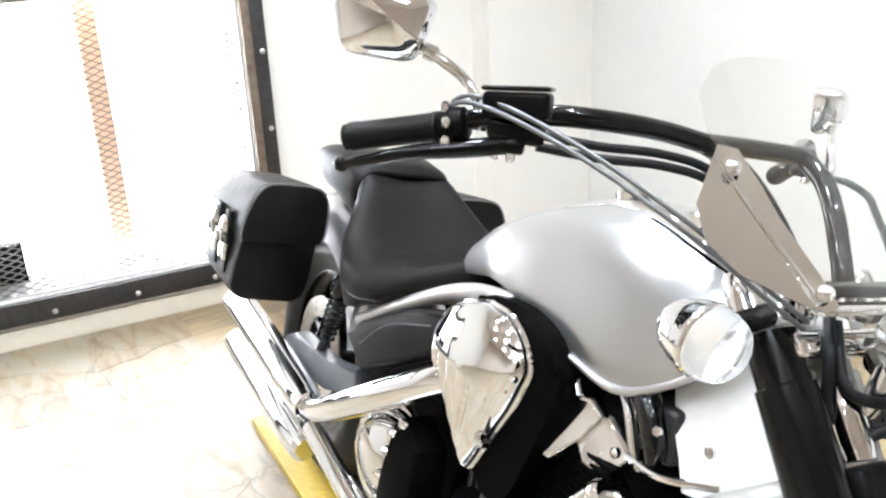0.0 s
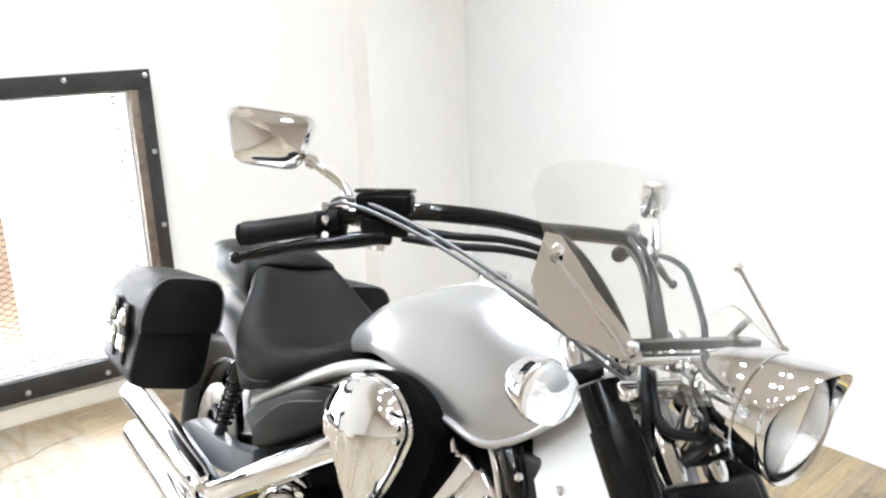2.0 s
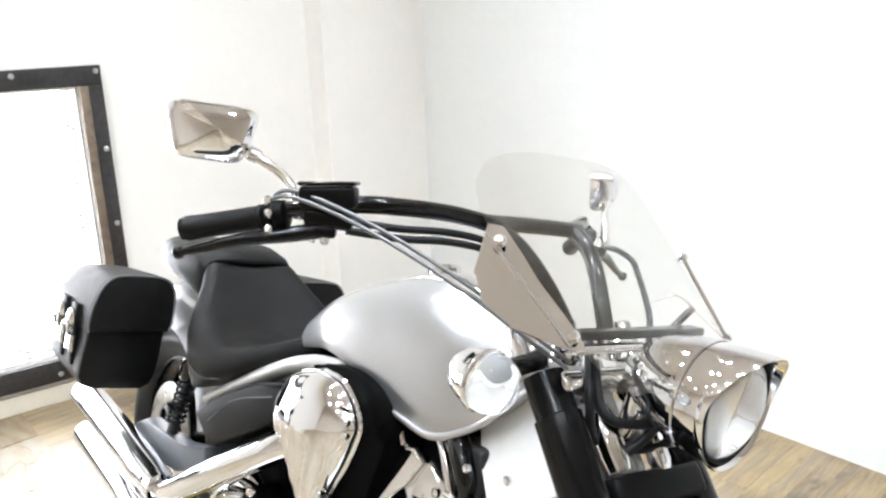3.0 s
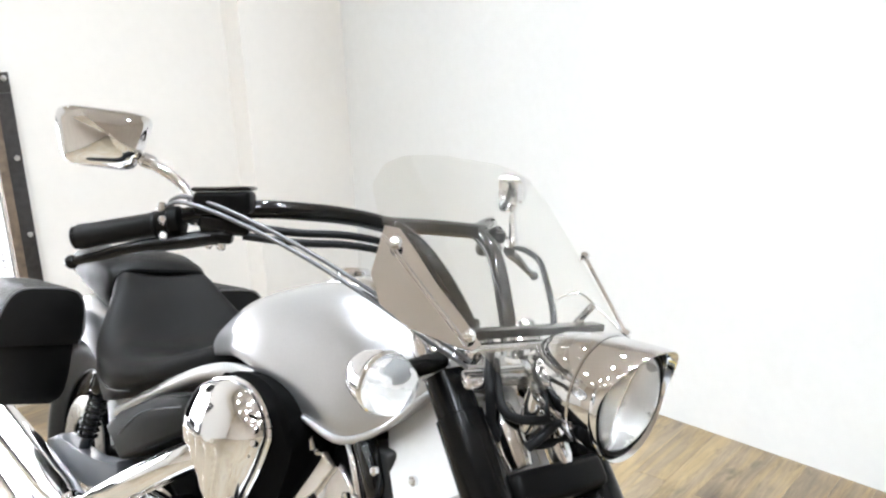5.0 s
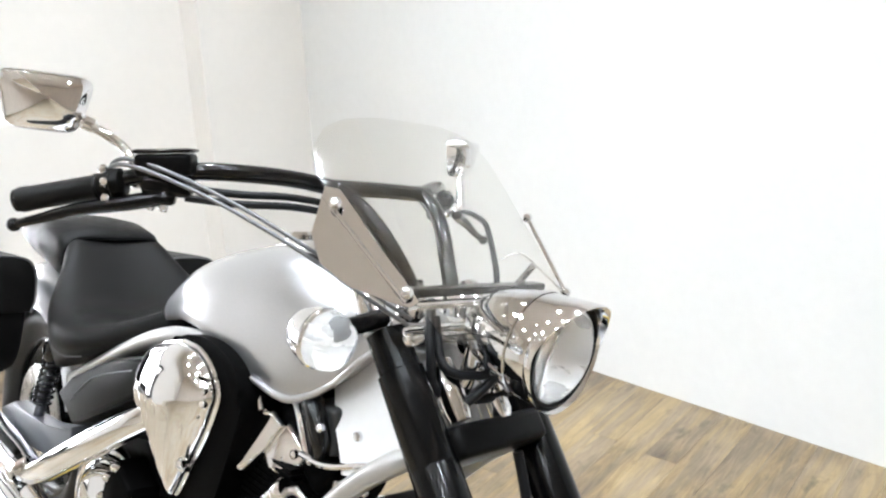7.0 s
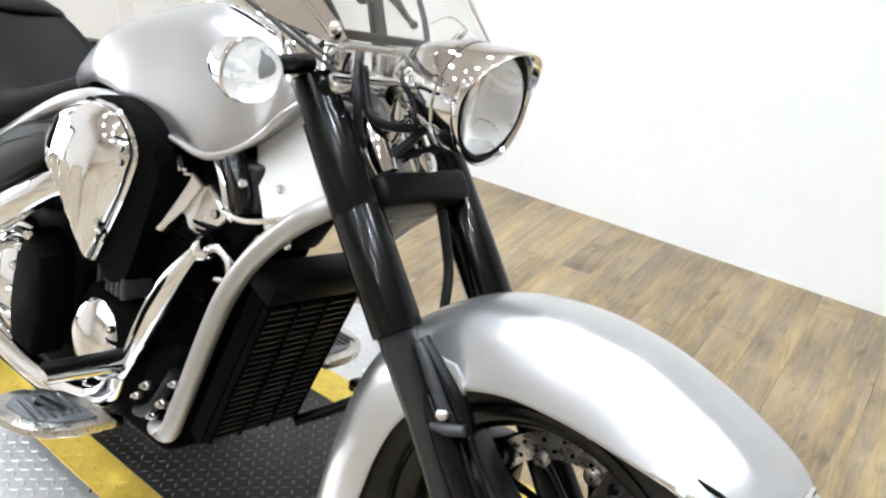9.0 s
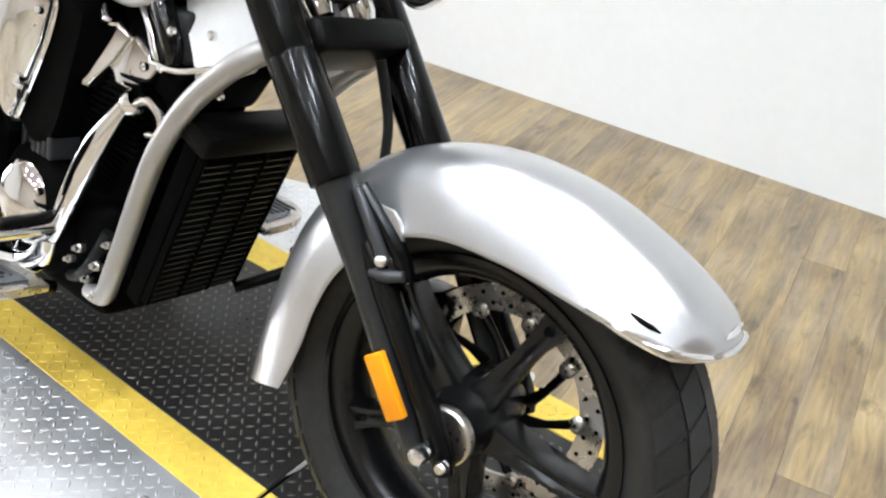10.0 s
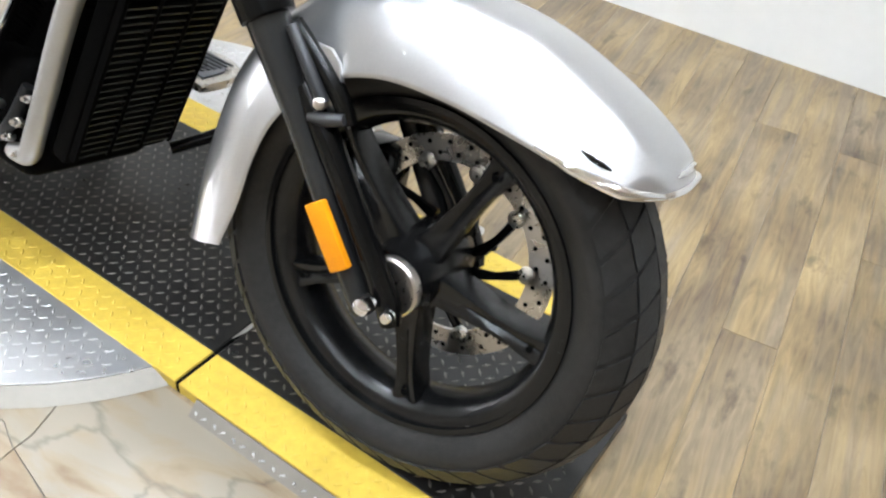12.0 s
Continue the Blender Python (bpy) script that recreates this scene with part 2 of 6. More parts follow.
def stone_floor_mat():
    m = bpy.data.materials.new("flagstone")
    m.use_nodes = True
    nt = m.node_tree
    b, N = nt.nodes["Principled BSDF"], nt.nodes.new
    tc, oi = N("ShaderNodeTexCoord"), N("ShaderNodeObjectInfo")
    n1, n2 = N("ShaderNodeTexNoise"), N("ShaderNodeTexNoise")
    n1.inputs["Scale"].default_value, n1.inputs["Detail"].default_value, n1.inputs["Distortion"].default_value = 5, 7, 1.5
    n2.inputs["Scale"].default_value, n2.inputs["Detail"].default_value = 60, 5
    ramp = N("ShaderNodeValToRGB")
    e = ramp.color_ramp.elements
    e[0].position, e[0].color = 0.34, (0.165, 0.112, 0.062, 1)
    e[1].position, e[1].color = 0.62, (0.215, 0.184, 0.140, 1)
    k = e.new(0.48)
    k.color = (0.210, 0.165, 0.108, 1)
    r = N("ShaderNodeMath")
    r.operation = "MULTIPLY_ADD"
    r.inputs[1].default_value, r.inputs[2].default_value = 0.16, -0.06
    nt.links.new(oi.outputs["Random"], r.inputs[0])
    a = N("ShaderNodeMath")
    mp = N("ShaderNodeMapping")
    mp.inputs["Rotation"].default_value, mp.inputs["Scale"].default_value = (0, 0, radians(-28)), (0.7, 2.6, 1)
    nt.links.new(tc.outputs["Object"], mp.inputs[0])
    nt.links.new(mp.outputs[0], n1.inputs["Vector"])
    nt.links.new(tc.outputs["Object"], n2.inputs["Vector"])
    nt.links.new(n1.outputs["Fac"], a.inputs[0])
    nt.links.new(r.outputs[0], a.inputs[1])
    nt.links.new(a.outputs[0], ramp.inputs[0])
    vo, wob, mixv, mr, dk = N("ShaderNodeTexVoronoi"), N("ShaderNodeTexNoise"), N("ShaderNodeVectorMath"), N("ShaderNodeMapRange"), N("ShaderNodeVectorMath")
    vo.feature = "DISTANCE_TO_EDGE"
    vo.inputs["Scale"].default_value = 2.6
    wob.inputs["Scale"].default_value, wob.inputs["Detail"].default_value = 3.0, 5
    mixv.operation = "MULTIPLY_ADD"
    mixv.inputs[1].default_value = (0.35, 0.35, 0.0)
    nt.links.new(mp.outputs[0], wob.inputs["Vector"])
    nt.links.new(wob.outputs["Color"], mixv.inputs[0])
    nt.links.new(tc.outputs["Object"], mixv.inputs[2])
    nt.links.new(mixv.outputs[0], vo.inputs["Vector"])
    mr.inputs[1].default_value, mr.inputs[2].default_value, mr.inputs[3].default_value, mr.inputs[4].default_value = 0.0, 0.022, 0.66, 1.0
    nt.links.new(vo.outputs["Distance"], mr.inputs[0])
    dk.operation = "SCALE"
    nt.links.new(ramp.outputs[0], dk.inputs[0])
    nt.links.new(mr.outputs[0], dk.inputs["Scale"])
    nt.links.new(dk.outputs[0], b.inputs["Base Color"])
    b.inputs["Roughness"].default_value = 0.42
    bp = N("ShaderNodeBump")
    bp.inputs["Strength"].default_value, bp.inputs["Distance"].default_value = 0.2, 0.001
    nt.links.new(n2.outputs["Fac"], bp.inputs["Height"])
    nt.links.new(bp.outputs[0], b.inputs["Normal"])
    return m


WOOD, STONE = wood_floor_mat(), stone_floor_mat()
STONE_JOINT = mat("stone_joint", (0.17, 0.15, 0.13), 0.8, vary=0.2)
PLATE_BLACK = mat("worn_black_tread_plate", (0.0090, 0.0084, 0.0076), 0.38, 0.1, bump=0.15, scale=40, vary=0.6, rvary=0.14)
PLATE_YELLOW = mat("worn_yellow_paint", (0.52, 0.365, 0.05), 0.42, 0.0, bump=0.15, scale=55, vary=0.2, rvary=0.1)
PLATE_ALU = mat("aluminium_tread_plate", (0.66, 0.66, 0.67), 0.30, 0.85, bump=0.06, scale=60, vary=0.05, rvary=0.05)
# tan base holds the stone floor's reflection besides dull grime
DULL_ALU = mat("dull_floor_tinted_aluminium", (0.21, 0.19, 0.165), 0.52, 0.4, bump=0.08, scale=60, vary=0.12, rvary=0.08)
SEAM = mat("dark_gap", (0.004, 0.004, 0.004), 0.95, spec=0.0)

# ---- mesh helpers ----


def finish(name, bm, material, angle=38):
    """A mesh with smooth faces that stays sharp along its hard edges."""
    bmesh.ops.recalc_face_normals(bm, faces=bm.faces)
    lim = radians(angle)
    for f in bm.faces:
        f.smooth = True
    for e in bm.edges:
        if len(e.link_faces) == 2 and e.calc_face_angle(0) > lim:
            e.smooth = False
    me = bpy.data.meshes.new(name)
    bm.to_mesh(me)
    bm.free()
    me.materials.append(material)
    return me


def part(name, bm, material, parent=None, label="", m=None, angle=38):
    """One mesh object, as a part of parent; m is its pose in the parent's space."""
    ob = new(name, finish(name, bm, material, angle))
    if parent:
        ob.parent = parent
    if m is not None:
        ob.matrix_basis = m
    return tagged(ob, label)


def V(*c):
    return Vector(c)


def smooth_path(pts, n=6):
    """Catmull-Rom through the points."""
    p = [Vector(q) for q in pts]
    if len(p) < 3:
        return p
    p = [2 * p[0] - p[1], *p, 2 * p[-1] - p[-2]]
    out = []
    for i in range(1, len(p) - 2):
        a, b, c, d = p[i - 1 : i + 3]
        for k in range(n):
            t = k / n
            out.append(0.5 * ((2 * b) + (c - a) * t + (2 * a - 5 * b + 4 * c - d) * t * t + (3 * b - a - 3 * c + d) * t**3))
    return out + [p[-2]]


def add_rings(bm, rings, cap=True, closed=True):
    """Skins rings of equal length."""
    vs = [[bm.verts.new(q) for q in r] for r in rings]
    n = len(vs[0])
    for a, b in zip(vs, vs[1:]):
        for k in range(n if closed else n - 1):
            bm.faces.new((a[k], a[(k + 1) % n], b[(k + 1) % n], b[k]))
    if cap and closed:
        bm.faces.new(vs[0][::-1])
        bm.faces.new(vs[-1])
    return vs


def tube(bm, pts, r, n=12, steps=6, cap=True):
    """A round tube along a smooth path; r is a number or one radius per given point."""
    path = smooth_path(pts, steps) if steps > 1 else [Vector(q) for q in pts]
    if isinstance(r, (int, float)):
        rad = [r] * len(path)
    else:
        rad = [float(v) for v in np.interp(np.linspace(0, len(r) - 1, len(path)), range(len(r)), r)]
    rings, side = [], None
    for i, q in enumerate(path):
        d = (path[min(i + 1, len(path) - 1)] - path[max(i - 1, 0)]).normalized()
        if side is None:
            side = d.cross(V(0, 0, 1) if abs(d.z) < 0.9 else V(1, 0, 0)).normalized()
        side = (side - d * side.dot(d)).normalized()
        up = d.cross(side)
        rings.append([q + float(rad[i]) * (math.cos(a) * side + math.sin(a) * up) for a in turn_angles(n)])
    add_rings(bm, rings, cap)
    return bm


def turn_angles(n):
    return [2 * math.pi * k / n for k in range(n)]


def lathe(bm, profile, origin, axis, n=32, close=False):
    """Turns a profile of (distance along the axis, radius) about an axis."""
    ax = Vector(axis).normalized()
    s = ax.cross(V(0, 0, 1) if abs(ax.z) < 0.9 else V(1, 0, 0)).normalized()
    u = ax.cross(s)
    o = Vector(origin)
    rings = [[o + float(d) * ax + float(max(r, 1e-4)) * (math.cos(a) * s + math.sin(a) * u) for a in turn_angles(n)] for d, r in profile]
    if close:
        rings.append(rings[0])
        vs = add_rings(bm, rings[:-1], cap=False)
        for k in range(n):
            bm.faces.new((vs[-1][k], vs[-1][(k + 1) % n], vs[0][(k + 1) % n], vs[0][k]))
    else:
        add_rings(bm, rings, cap=True)
    return bm


def slab(bm, outline, plane, lo, hi, bevel=0.0, seg=2):
    """An outline of 2D points pushed from lo to hi along the third axis. plane: 'xz', 'xy' or 'yz'."""
    def at(p, d):
        return {"xz": V(p[0], d, p[1]), "xy": V(p[0], p[1], d), "yz": V(d, p[0], p[1])}[plane]
    start = len(bm.verts)
    a, b = [bm.verts.new(at(p, lo)) for p in outline], [bm.verts.new(at(p, hi)) for p in outline]
    n = len(outline)
    fs = [bm.faces.new(a[::-1]), bm.faces.new(b)]
    fs += [bm.faces.new((a[k], a[(k + 1) % n], b[(k + 1) % n], b[k])) for k in range(n)]
    if bevel:
        es = {e for f in fs[:2] for e in f.edges}
        bmesh.ops.bevel(bm, geom=list(es), offset=bevel, segments=seg, affect="EDGES", profile=0.5)
    return bm


def box(bm, lo, hi, bevel=0.0, seg=2, m=None):
    """A box between two corners."""
    r = bmesh.ops.create_cube(bm, size=1)
    c, s = (Vector(lo) + Vector(hi)) / 2, Vector(hi) - Vector(lo)
    for v in r["verts"]:
        v.co = Vector((c[k] + v.co[k] * s[k] for k in range(3)))
    es = list({e for v in r["verts"] for e in v.link_edges})
    vs = r["verts"]
    if bevel:
        g = bmesh.ops.bevel(bm, geom=es, offset=bevel, segments=seg, affect="EDGES", profile=0.5)
        vs = list({v for f in g["faces"] for v in f.verts} | {v for v in vs if v.is_valid})
    if m is not None:
        bmesh.ops.transform(bm, matrix=m, verts=vs)
    return bm


def ring_section(x, y0, z0, hw, up, dn, n=28, sq=2.6):
    """A rounded, squarish ring in the plane across x: half-width, height above and below the middle."""
    out = []
    for a in turn_angles(n):
        c, s = math.cos(a), math.sin(a)
        e = 2 / sq
        out.append(V(x, y0 + hw * math.copysign(abs(c) ** e, c), z0 + (up if s > 0 else dn) * math.copysign(abs(s) ** e, s)))
    return out


def B():
    return bmesh.new()


def rail(rows, x):
    """Linear table: rows of (x, a, b, ...) looked up at x."""
    rows = sorted(rows)
    xs = [r[0] for r in rows]
    return [float(np.interp(x, xs, [r[k] for r in rows])) for k in range(1, len(rows[0]))]


def structure(ob, label, category):
    return tagged(ob, label, category, kind="structure")


# ---- room shell ----
def wall_box(name, lo, hi, label, material=WALL):
    return structure(part(name, box(B(), lo, hi), material), label, "wall")


wall_box("wall_north", (WX - 0.2, NY, FLOOR - 0.1), (EX + 3.2, NY + 0.2, TOP), "long plain white painted wall beside the motorcycle")
WIN_Y0, WIN_Y1, WIN_Z0, WIN_Z1 = -1.35, 0.185, 0.165, 1.19   # clear opening of the window
west = B()
for lo, hi in (((WX - 0.25, SY, FLOOR - 0.1), (WX, WIN_Y0, TOP)), ((WX - 0.25, WIN_Y1, FLOOR - 0.1), (WX, NY, TOP)), ((WX - 0.25, WIN_Y0, FLOOR - 0.1), (WX, WIN_Y1, WIN_Z0)), ((WX - 0.25, WIN_Y0, WIN_Z1), (WX, WIN_Y1, TOP))):
    box(west, lo, hi)
structure(part("wall_west", west, WARM_LIT_WALL), "painted wall with a low meshed window, its tint warmed for the light", "wall")
wall_box("wall_pillar", (WX, 1.19, FLOOR - 0.1), (-2.975, NY, TOP), "painted box pillar in the corner, its tint warmed for the light", WARM_LIT_WALL)
# two unseen walls, beige tone set for chrome reflections and fill light
wall_box("wall_south", (WX - 0.2, SY - 0.2, FLOOR - 0.1), (EX + 3.2, SY, TOP), "unseen beige wall added to close the room", DARK_WALL)
wall_box("wall_east", (EX + 3.0, SY, FLOOR - 0.1), (EX + 3.2, NY, TOP), "unseen beige end wall added to close the room", DARK_WALL)
wall_box("wall_stub", (EX, 0.12, FLOOR - 0.1), (EX + 0.12, NY, 1.1), "short white partition wall")
structure(part("ceiling", box(B(), (WX - 0.2, SY - 0.2, TOP), (EX + 3.2, NY + 0.2, TOP + 0.15)), CEIL), "flat white ceiling", "ceiling")
structure(part("baseboard", box(B(), (WX, SY, FLOOR), (WX + 0.014, 1.19, FLOOR + 0.075), 0.003), BASEBOARD), "cream baseboard under the window", "baseboard")

# ---- window ----
def build_window():
    win = structure(new("window_1"), "low dark steel window with expanded mesh and an orange post outside", "window")
    F0, F1 = WX + 0.003, WX + 0.03
    y0, y1, z0, z1 = WIN_Y0 - 0.075, WIN_Y1 + 0.09, WIN_Z0 - 0.095, WIN_Z1 + 0.085
    fr = part("window_frame", B(), FRAME_STEEL, win, "dark bolted steel frame")
    bm = B()
    box(bm, (F0, y0, z1 - 0.075), (F1, y1, z1), 0.003)
    box(bm, (F0, y0, z0), (F1, y1, z0 + 0.085), 0.003)
    box(bm, (F0, y1 - 0.075, z0 + 0.085), (F1, y1, z1 - 0.075), 0.003)
    box(bm, (F0, y0, z0 + 0.085), (F1, y0 + 0.075, z1 - 0.075), 0.003)
    fr.data = finish("window_frame", bm, FRAME_STEEL)
    part("window_sill", box(B(), (WX - 0.235, WIN_Y0, WIN_Z0), (WX - 0.004, WIN_Y1 - 0.006, WIN_Z0 + 0.004)), SILL, win, "pale sill, greyed to tone down its daylight")
    part("jamb", box(B(), (WX - 0.235, WIN_Y1 - 0.005, WIN_Z0), (WX - 0.004, WIN_Y1, WIN_Z1)), SILL, win)
    part("frame_edge", box(B(), (F0, y1 - 0.088, z0 + 0.086), (F1 + 0.003, y1 - 0.055, z1 - 0.076), 0.002), WORN_WOOD, win, "worn brown strip along the frame")
    bolt = None
    for k in range(6):
        spots = [(y1 - 0.02 - k * 0.297, z1 - 0.022), (y1 - 0.02 - k * 0.297, z0 + 0.03)]
        if 0 < k < 4:
            spots.append((y1 - 0.02, z1 - 0.022 - k * 0.297))
        for by, bz in spots:
            if by < y0:
                continue
            if bolt is None:
                bolt = finish("bolt", lathe(B(), [(0, 0.0105), (0.003, 0.0105), (0.006, 0.007), (0.007, 0.002)], (0, 0, 0), (1, 0, 0), 12), BOLT)
            ob = new("bolt", bolt)
            ob.parent = win
            ob.location = (F1, by, bz)
    # expanded metal: a diamond lattice of thin strands
    bm = B()
    dy, dz, r = 0.027, 0.0125, 0.0017
    xm = WX - 0.02
    ny, nz = int((WIN_Y1 - WIN_Y0) / dy), int((WIN_Z1 - WIN_Z0) / dz)
    for i in range(ny + 1):
        for k in range(nz + 1):
            if (i + k) % 2:
                continue
            a = (WIN_Y0 + i * dy, WIN_Z0 + k * dz)
            for sy in (-1, 1):
                b = (a[0] + sy * dy, a[1] + dz)
                if WIN_Y0 - 0.001 <= b[0] <= WIN_Y1 + 0.001 and b[1] <= WIN_Z1 + 0.001:
                    n = V(0, -(b[1] - a[1]), b[0] - a[0]).normalized() * r
                    q = [V(xm, *a) - n, V(xm, *b) - n, V(xm, *b) + n, V(xm, *a) + n]
                    lo = [bm.verts.new(c) for c in q]
                    hi = [bm.verts.new(c + V(-0.0016, 0, 0)) for c in q]
                    bm.faces.new(lo)
                    bm.faces.new(hi[::-1])
                    bm.faces.new((lo[0], hi[0], hi[1], lo[1]))
                    bm.faces.new((lo[2], hi[2], hi[3], lo[3]))
    me = bpy.data.meshes.new("wire_mesh")
    bm.to_mesh(me)
    bm.free()
    me.materials.append(MESH_STEEL)
    wm = new("wire_mesh", me)
    wm.parent = win
    tagged(wm, "thin expanded steel mesh", kind="stuff")
    pane = part("pane", box(B(), (WX - 0.248, WIN_Y0, WIN_Z0), (WX - 0.243, WIN_Y1, WIN_Z1)), PANE, win)
    pane.visible_shadow = False
    post = tagged(part("post", box(B(), (WX - 0.42, -0.350, -0.3), (WX - 0.34, -0.272, 2.2), 0.004), ORANGE), "slim orange steel post outside the window, paled for the glare", "post")
    bd = part("backdrop", box(B(), (WX - 2.2, -4.5, -2.0), (WX - 2.18, 3.5, 4.0)), SKY_CARD)
    structure(bd, "bright overexposed daylight outside", "backdrop")
    ob = tagged(part("storage_box", box(B(), (WX - 0.24, -1.2, WIN_Z0 + 0.001), (WX - 0.16, -0.695, 0.32), 0.01), BLACK_PLASTIC), "low black box standing on the window sill", "box")
    return win


build_window()


# ---- ceiling lamps ----
def build_lamp():
    l = new("ceiling_lamp")
    part("housing", lathe(B(), [(0, 0.09), (0.012, 0.092), (0.02, 0.082), (0.03, 0.076)], (0, 0, -0.03), (0, 0, 1), 24), LAMP_WHITE, l)
    part("lens", lathe(B(), [(0, 0.066), (0.006, 0.068)], (0, 0, -0.037), (0, 0, 1), 24), LAMP_GLOW, l)
    return tagged(l, "small round white recessed ceiling lamp", "lamp", "ceiling lamps")


lamp = None
for px_, py_ in CEILING_SPOTS:
    if lamp is None:
        lamp = build_lamp()
        lamp.location = (px_, py_, TOP - 0.002)
    else:
        copy_thing(lamp, pose(px_, py_, TOP - 0.002))


# ---- turntable and platform ----
def lugs(bm, x0, x1, y0, y1, z, inside, pitch=0.021):
    """Raised diamond-plate lugs in two alternating directions."""
    nx, ny = int((x1 - x0) / pitch), int((y1 - y0) / pitch)
    L, Wd, h = 0.0088, 0.0027, 0.0012
    for i in range(nx):
        for j in range(ny):
            cx, cy = x0 + (i + 0.5) * pitch, y0 + (j + 0.5) * pitch
            if not inside(cx, cy):
                continue
            a = radians(45 if (i + j) % 2 else -45)
            c, s = math.cos(a), math.sin(a)
            def at(u, v, w):
                return bm.verts.new((cx + c * u - s * v, cy + s * u + c * v, z + w))
            base = [at(-L, 0, 0), at(0, -Wd, 0), at(L, 0, 0), at(0, Wd, 0)]
            t = [at(-L * 0.62, 0, h), at(0, -Wd * 0.5, h), at(L * 0.62, 0, h), at(0, Wd * 0.5, h)]
            bm.faces.new(t)
            for k in range(4):
                bm.faces.new((base[k], base[(k + 1) % 4], t[(k + 1) % 4], t[k]))


def quick(name, bm, material, parent, label=""):
    bmesh.ops.recalc_face_normals(bm, faces=bm.faces)
    me = bpy.data.meshes.new(name)
    bm.to_mesh(me)
    bm.free()
    me.materials.append(material)
    ob = new(name, me)
    ob.parent = parent
    return tagged(ob, label, kind="stuff")


TC = (-0.92, 0.11)
TR = 0.61
PY0, PY1 = -0.194, 0.42
PX0, PX1 = -2.12, 0.28
table = tagged(new("turntable"), "round aluminium tread-plate turntable set into the floor", "turntable")
part("disc", lathe(B(), [(FLOOR - 0.002, TR), (-0.003, TR), (-0.002, TR - 0.001)], (*TC, 0), (0, 0, 1), 128), PLATE_ALU, table)
part("flange", lathe(B(), [(FLOOR - 0.002, TR + 0.0005), (FLOOR - 0.002, TR + 0.032), (FLOOR + 0.002, TR + 0.032), (-0.004, TR + 0.002), (-0.0045, TR + 0.0005)], (*TC, 0), (0, 0, 1), 128, close=True), DULL_ALU, table, "sloped dull aluminium rim, tinted for the floor's reflection")
bm = B()
lugs(bm, TC[0] - TR, TC[0] + TR, TC[1] - TR, PY0, -0.002, lambda x, y: math.hypot(x - TC[0], y - TC[1]) < TR - 0.02)
quick("tread", bm, PLATE_ALU, table, "raised aluminium lugs")
bm = B()
lugs(bm, TC[0] - TR, TC[0] + TR, PY1 + 0.005, TC[1] + TR, -0.002, lambda x, y: math.hypot(x - TC[0], y - TC[1]) < TR - 0.02)
quick("tread", bm, PLATE_ALU, table, "raised aluminium lugs")

plat = tagged(new("wheel_platform"), "long black tread-plate platform with yellow edges", "platform")
JX = -0.332
CH = 0.20                # the far front corner is cut off


def strip(name, outline, material, label):
    part(name, slab(B(), outline, "xy", FLOOR, 0.0, 0.0015, 1), material, plat, label)


for x0, x1, cut in ((PX0, JX - 0.0045, 0.0), (JX + 0.0045, PX1, CH)):
    a, b_ = PY0 + 0.084, PY1 - 0.084
    strip("deck", [(x0, a), (x1, a), (x1, b_ - cut * 0.6), (x1 - cut * 0.75, b_), (x0, b_)] if cut else [(x0, a), (x1, a), (x1, b_), (x0, b_)], PLATE_BLACK, "worn black tread plate")
    strip("edge_strip", [(x0, PY0), (x1, PY0), (x1, a - 0.0005), (x0, a - 0.0005)], PLATE_YELLOW, "yellow painted edge")
    strip("edge_strip", [(x0, b_ + 0.0005), (x1 - cut * 0.75, b_ + 0.0005), (x1 - cut * 1.1, PY1), (x0, PY1)], PLATE_YELLOW, "yellow painted edge")
    bm = B()
    lugs(bm, x0, x1, a + 0.006, b_ - 0.004, 0, lambda x, y: not cut or (x - x1) * 0.6 + (y - b_) * 0.75 < -cut * 0.45 - 0.012)
    quick("tread", bm, LUG_STEEL, plat, "raised worn steel lugs")
    for y0, xe in ((PY0, x1), (b_, x1 - cut * 1.1)):
        bm = B()
        lugs(bm, x0, xe, y0 + 0.003, y0 + 0.081, 0, lambda x, y: True)
        quick("tread", bm, PLATE_YELLOW, plat, "raised yellow lugs")
part("gap_strip", box(B(), (JX - 0.0045, PY0 + 0.001, FLOOR), (JX + 0.0045, PY1 - 0.001, -0.004)), SEAM, plat, "dark gap between the plates")
bm = B()
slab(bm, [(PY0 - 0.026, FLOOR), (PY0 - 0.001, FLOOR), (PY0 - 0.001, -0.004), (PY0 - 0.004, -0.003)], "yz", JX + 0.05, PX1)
part("bevel_edge", bm, DULL_ALU, plat, "sloped aluminium edge, tinted for the floor's reflection")
bm = B()
lugs(bm, JX + 0.05, PX1, PY0 - 0.026, PY0 - 0.001, -0.0150, lambda x, y: True)
quick("tread", bm, PLATE_ALU, plat, "raised aluminium lugs")

# ---- the motorcycle ----
LEAN = radians(14.25)


def leaned(yaw):
    return Matrix.Rotation(radians(yaw), 4, "Z") @ Matrix.Rotation(-LEAN, 4, "X")


HUB = V(0, 0, 0.328)
M_F = leaned(3.0)
M_F = Matrix.Translation(V(0, 0, 0.258 * math.cos(LEAN) + 0.07) - M_F @ HUB) @ M_F     # wheel, fork and bars
HEAD = V(-0.42, 0, 0.85)
M_B = leaned(-1.0)
M_B = Matrix.Translation(M_F @ HEAD - M_B @ HEAD) @ M_B                                 # frame, engine, tank, seat

bike = tagged(new("motorcycle"), "silver cruiser motorcycle with chrome engine, black saddlebags and clear windshield", "motorcycle")


def pf(name, bm, material, label="", angle=38):
    return part(name, bm, material, bike, label, M_F, angle)


def pb(name, bm, material, label="", angle=38):
    return part(name, bm, material, bike, label, M_B, angle)


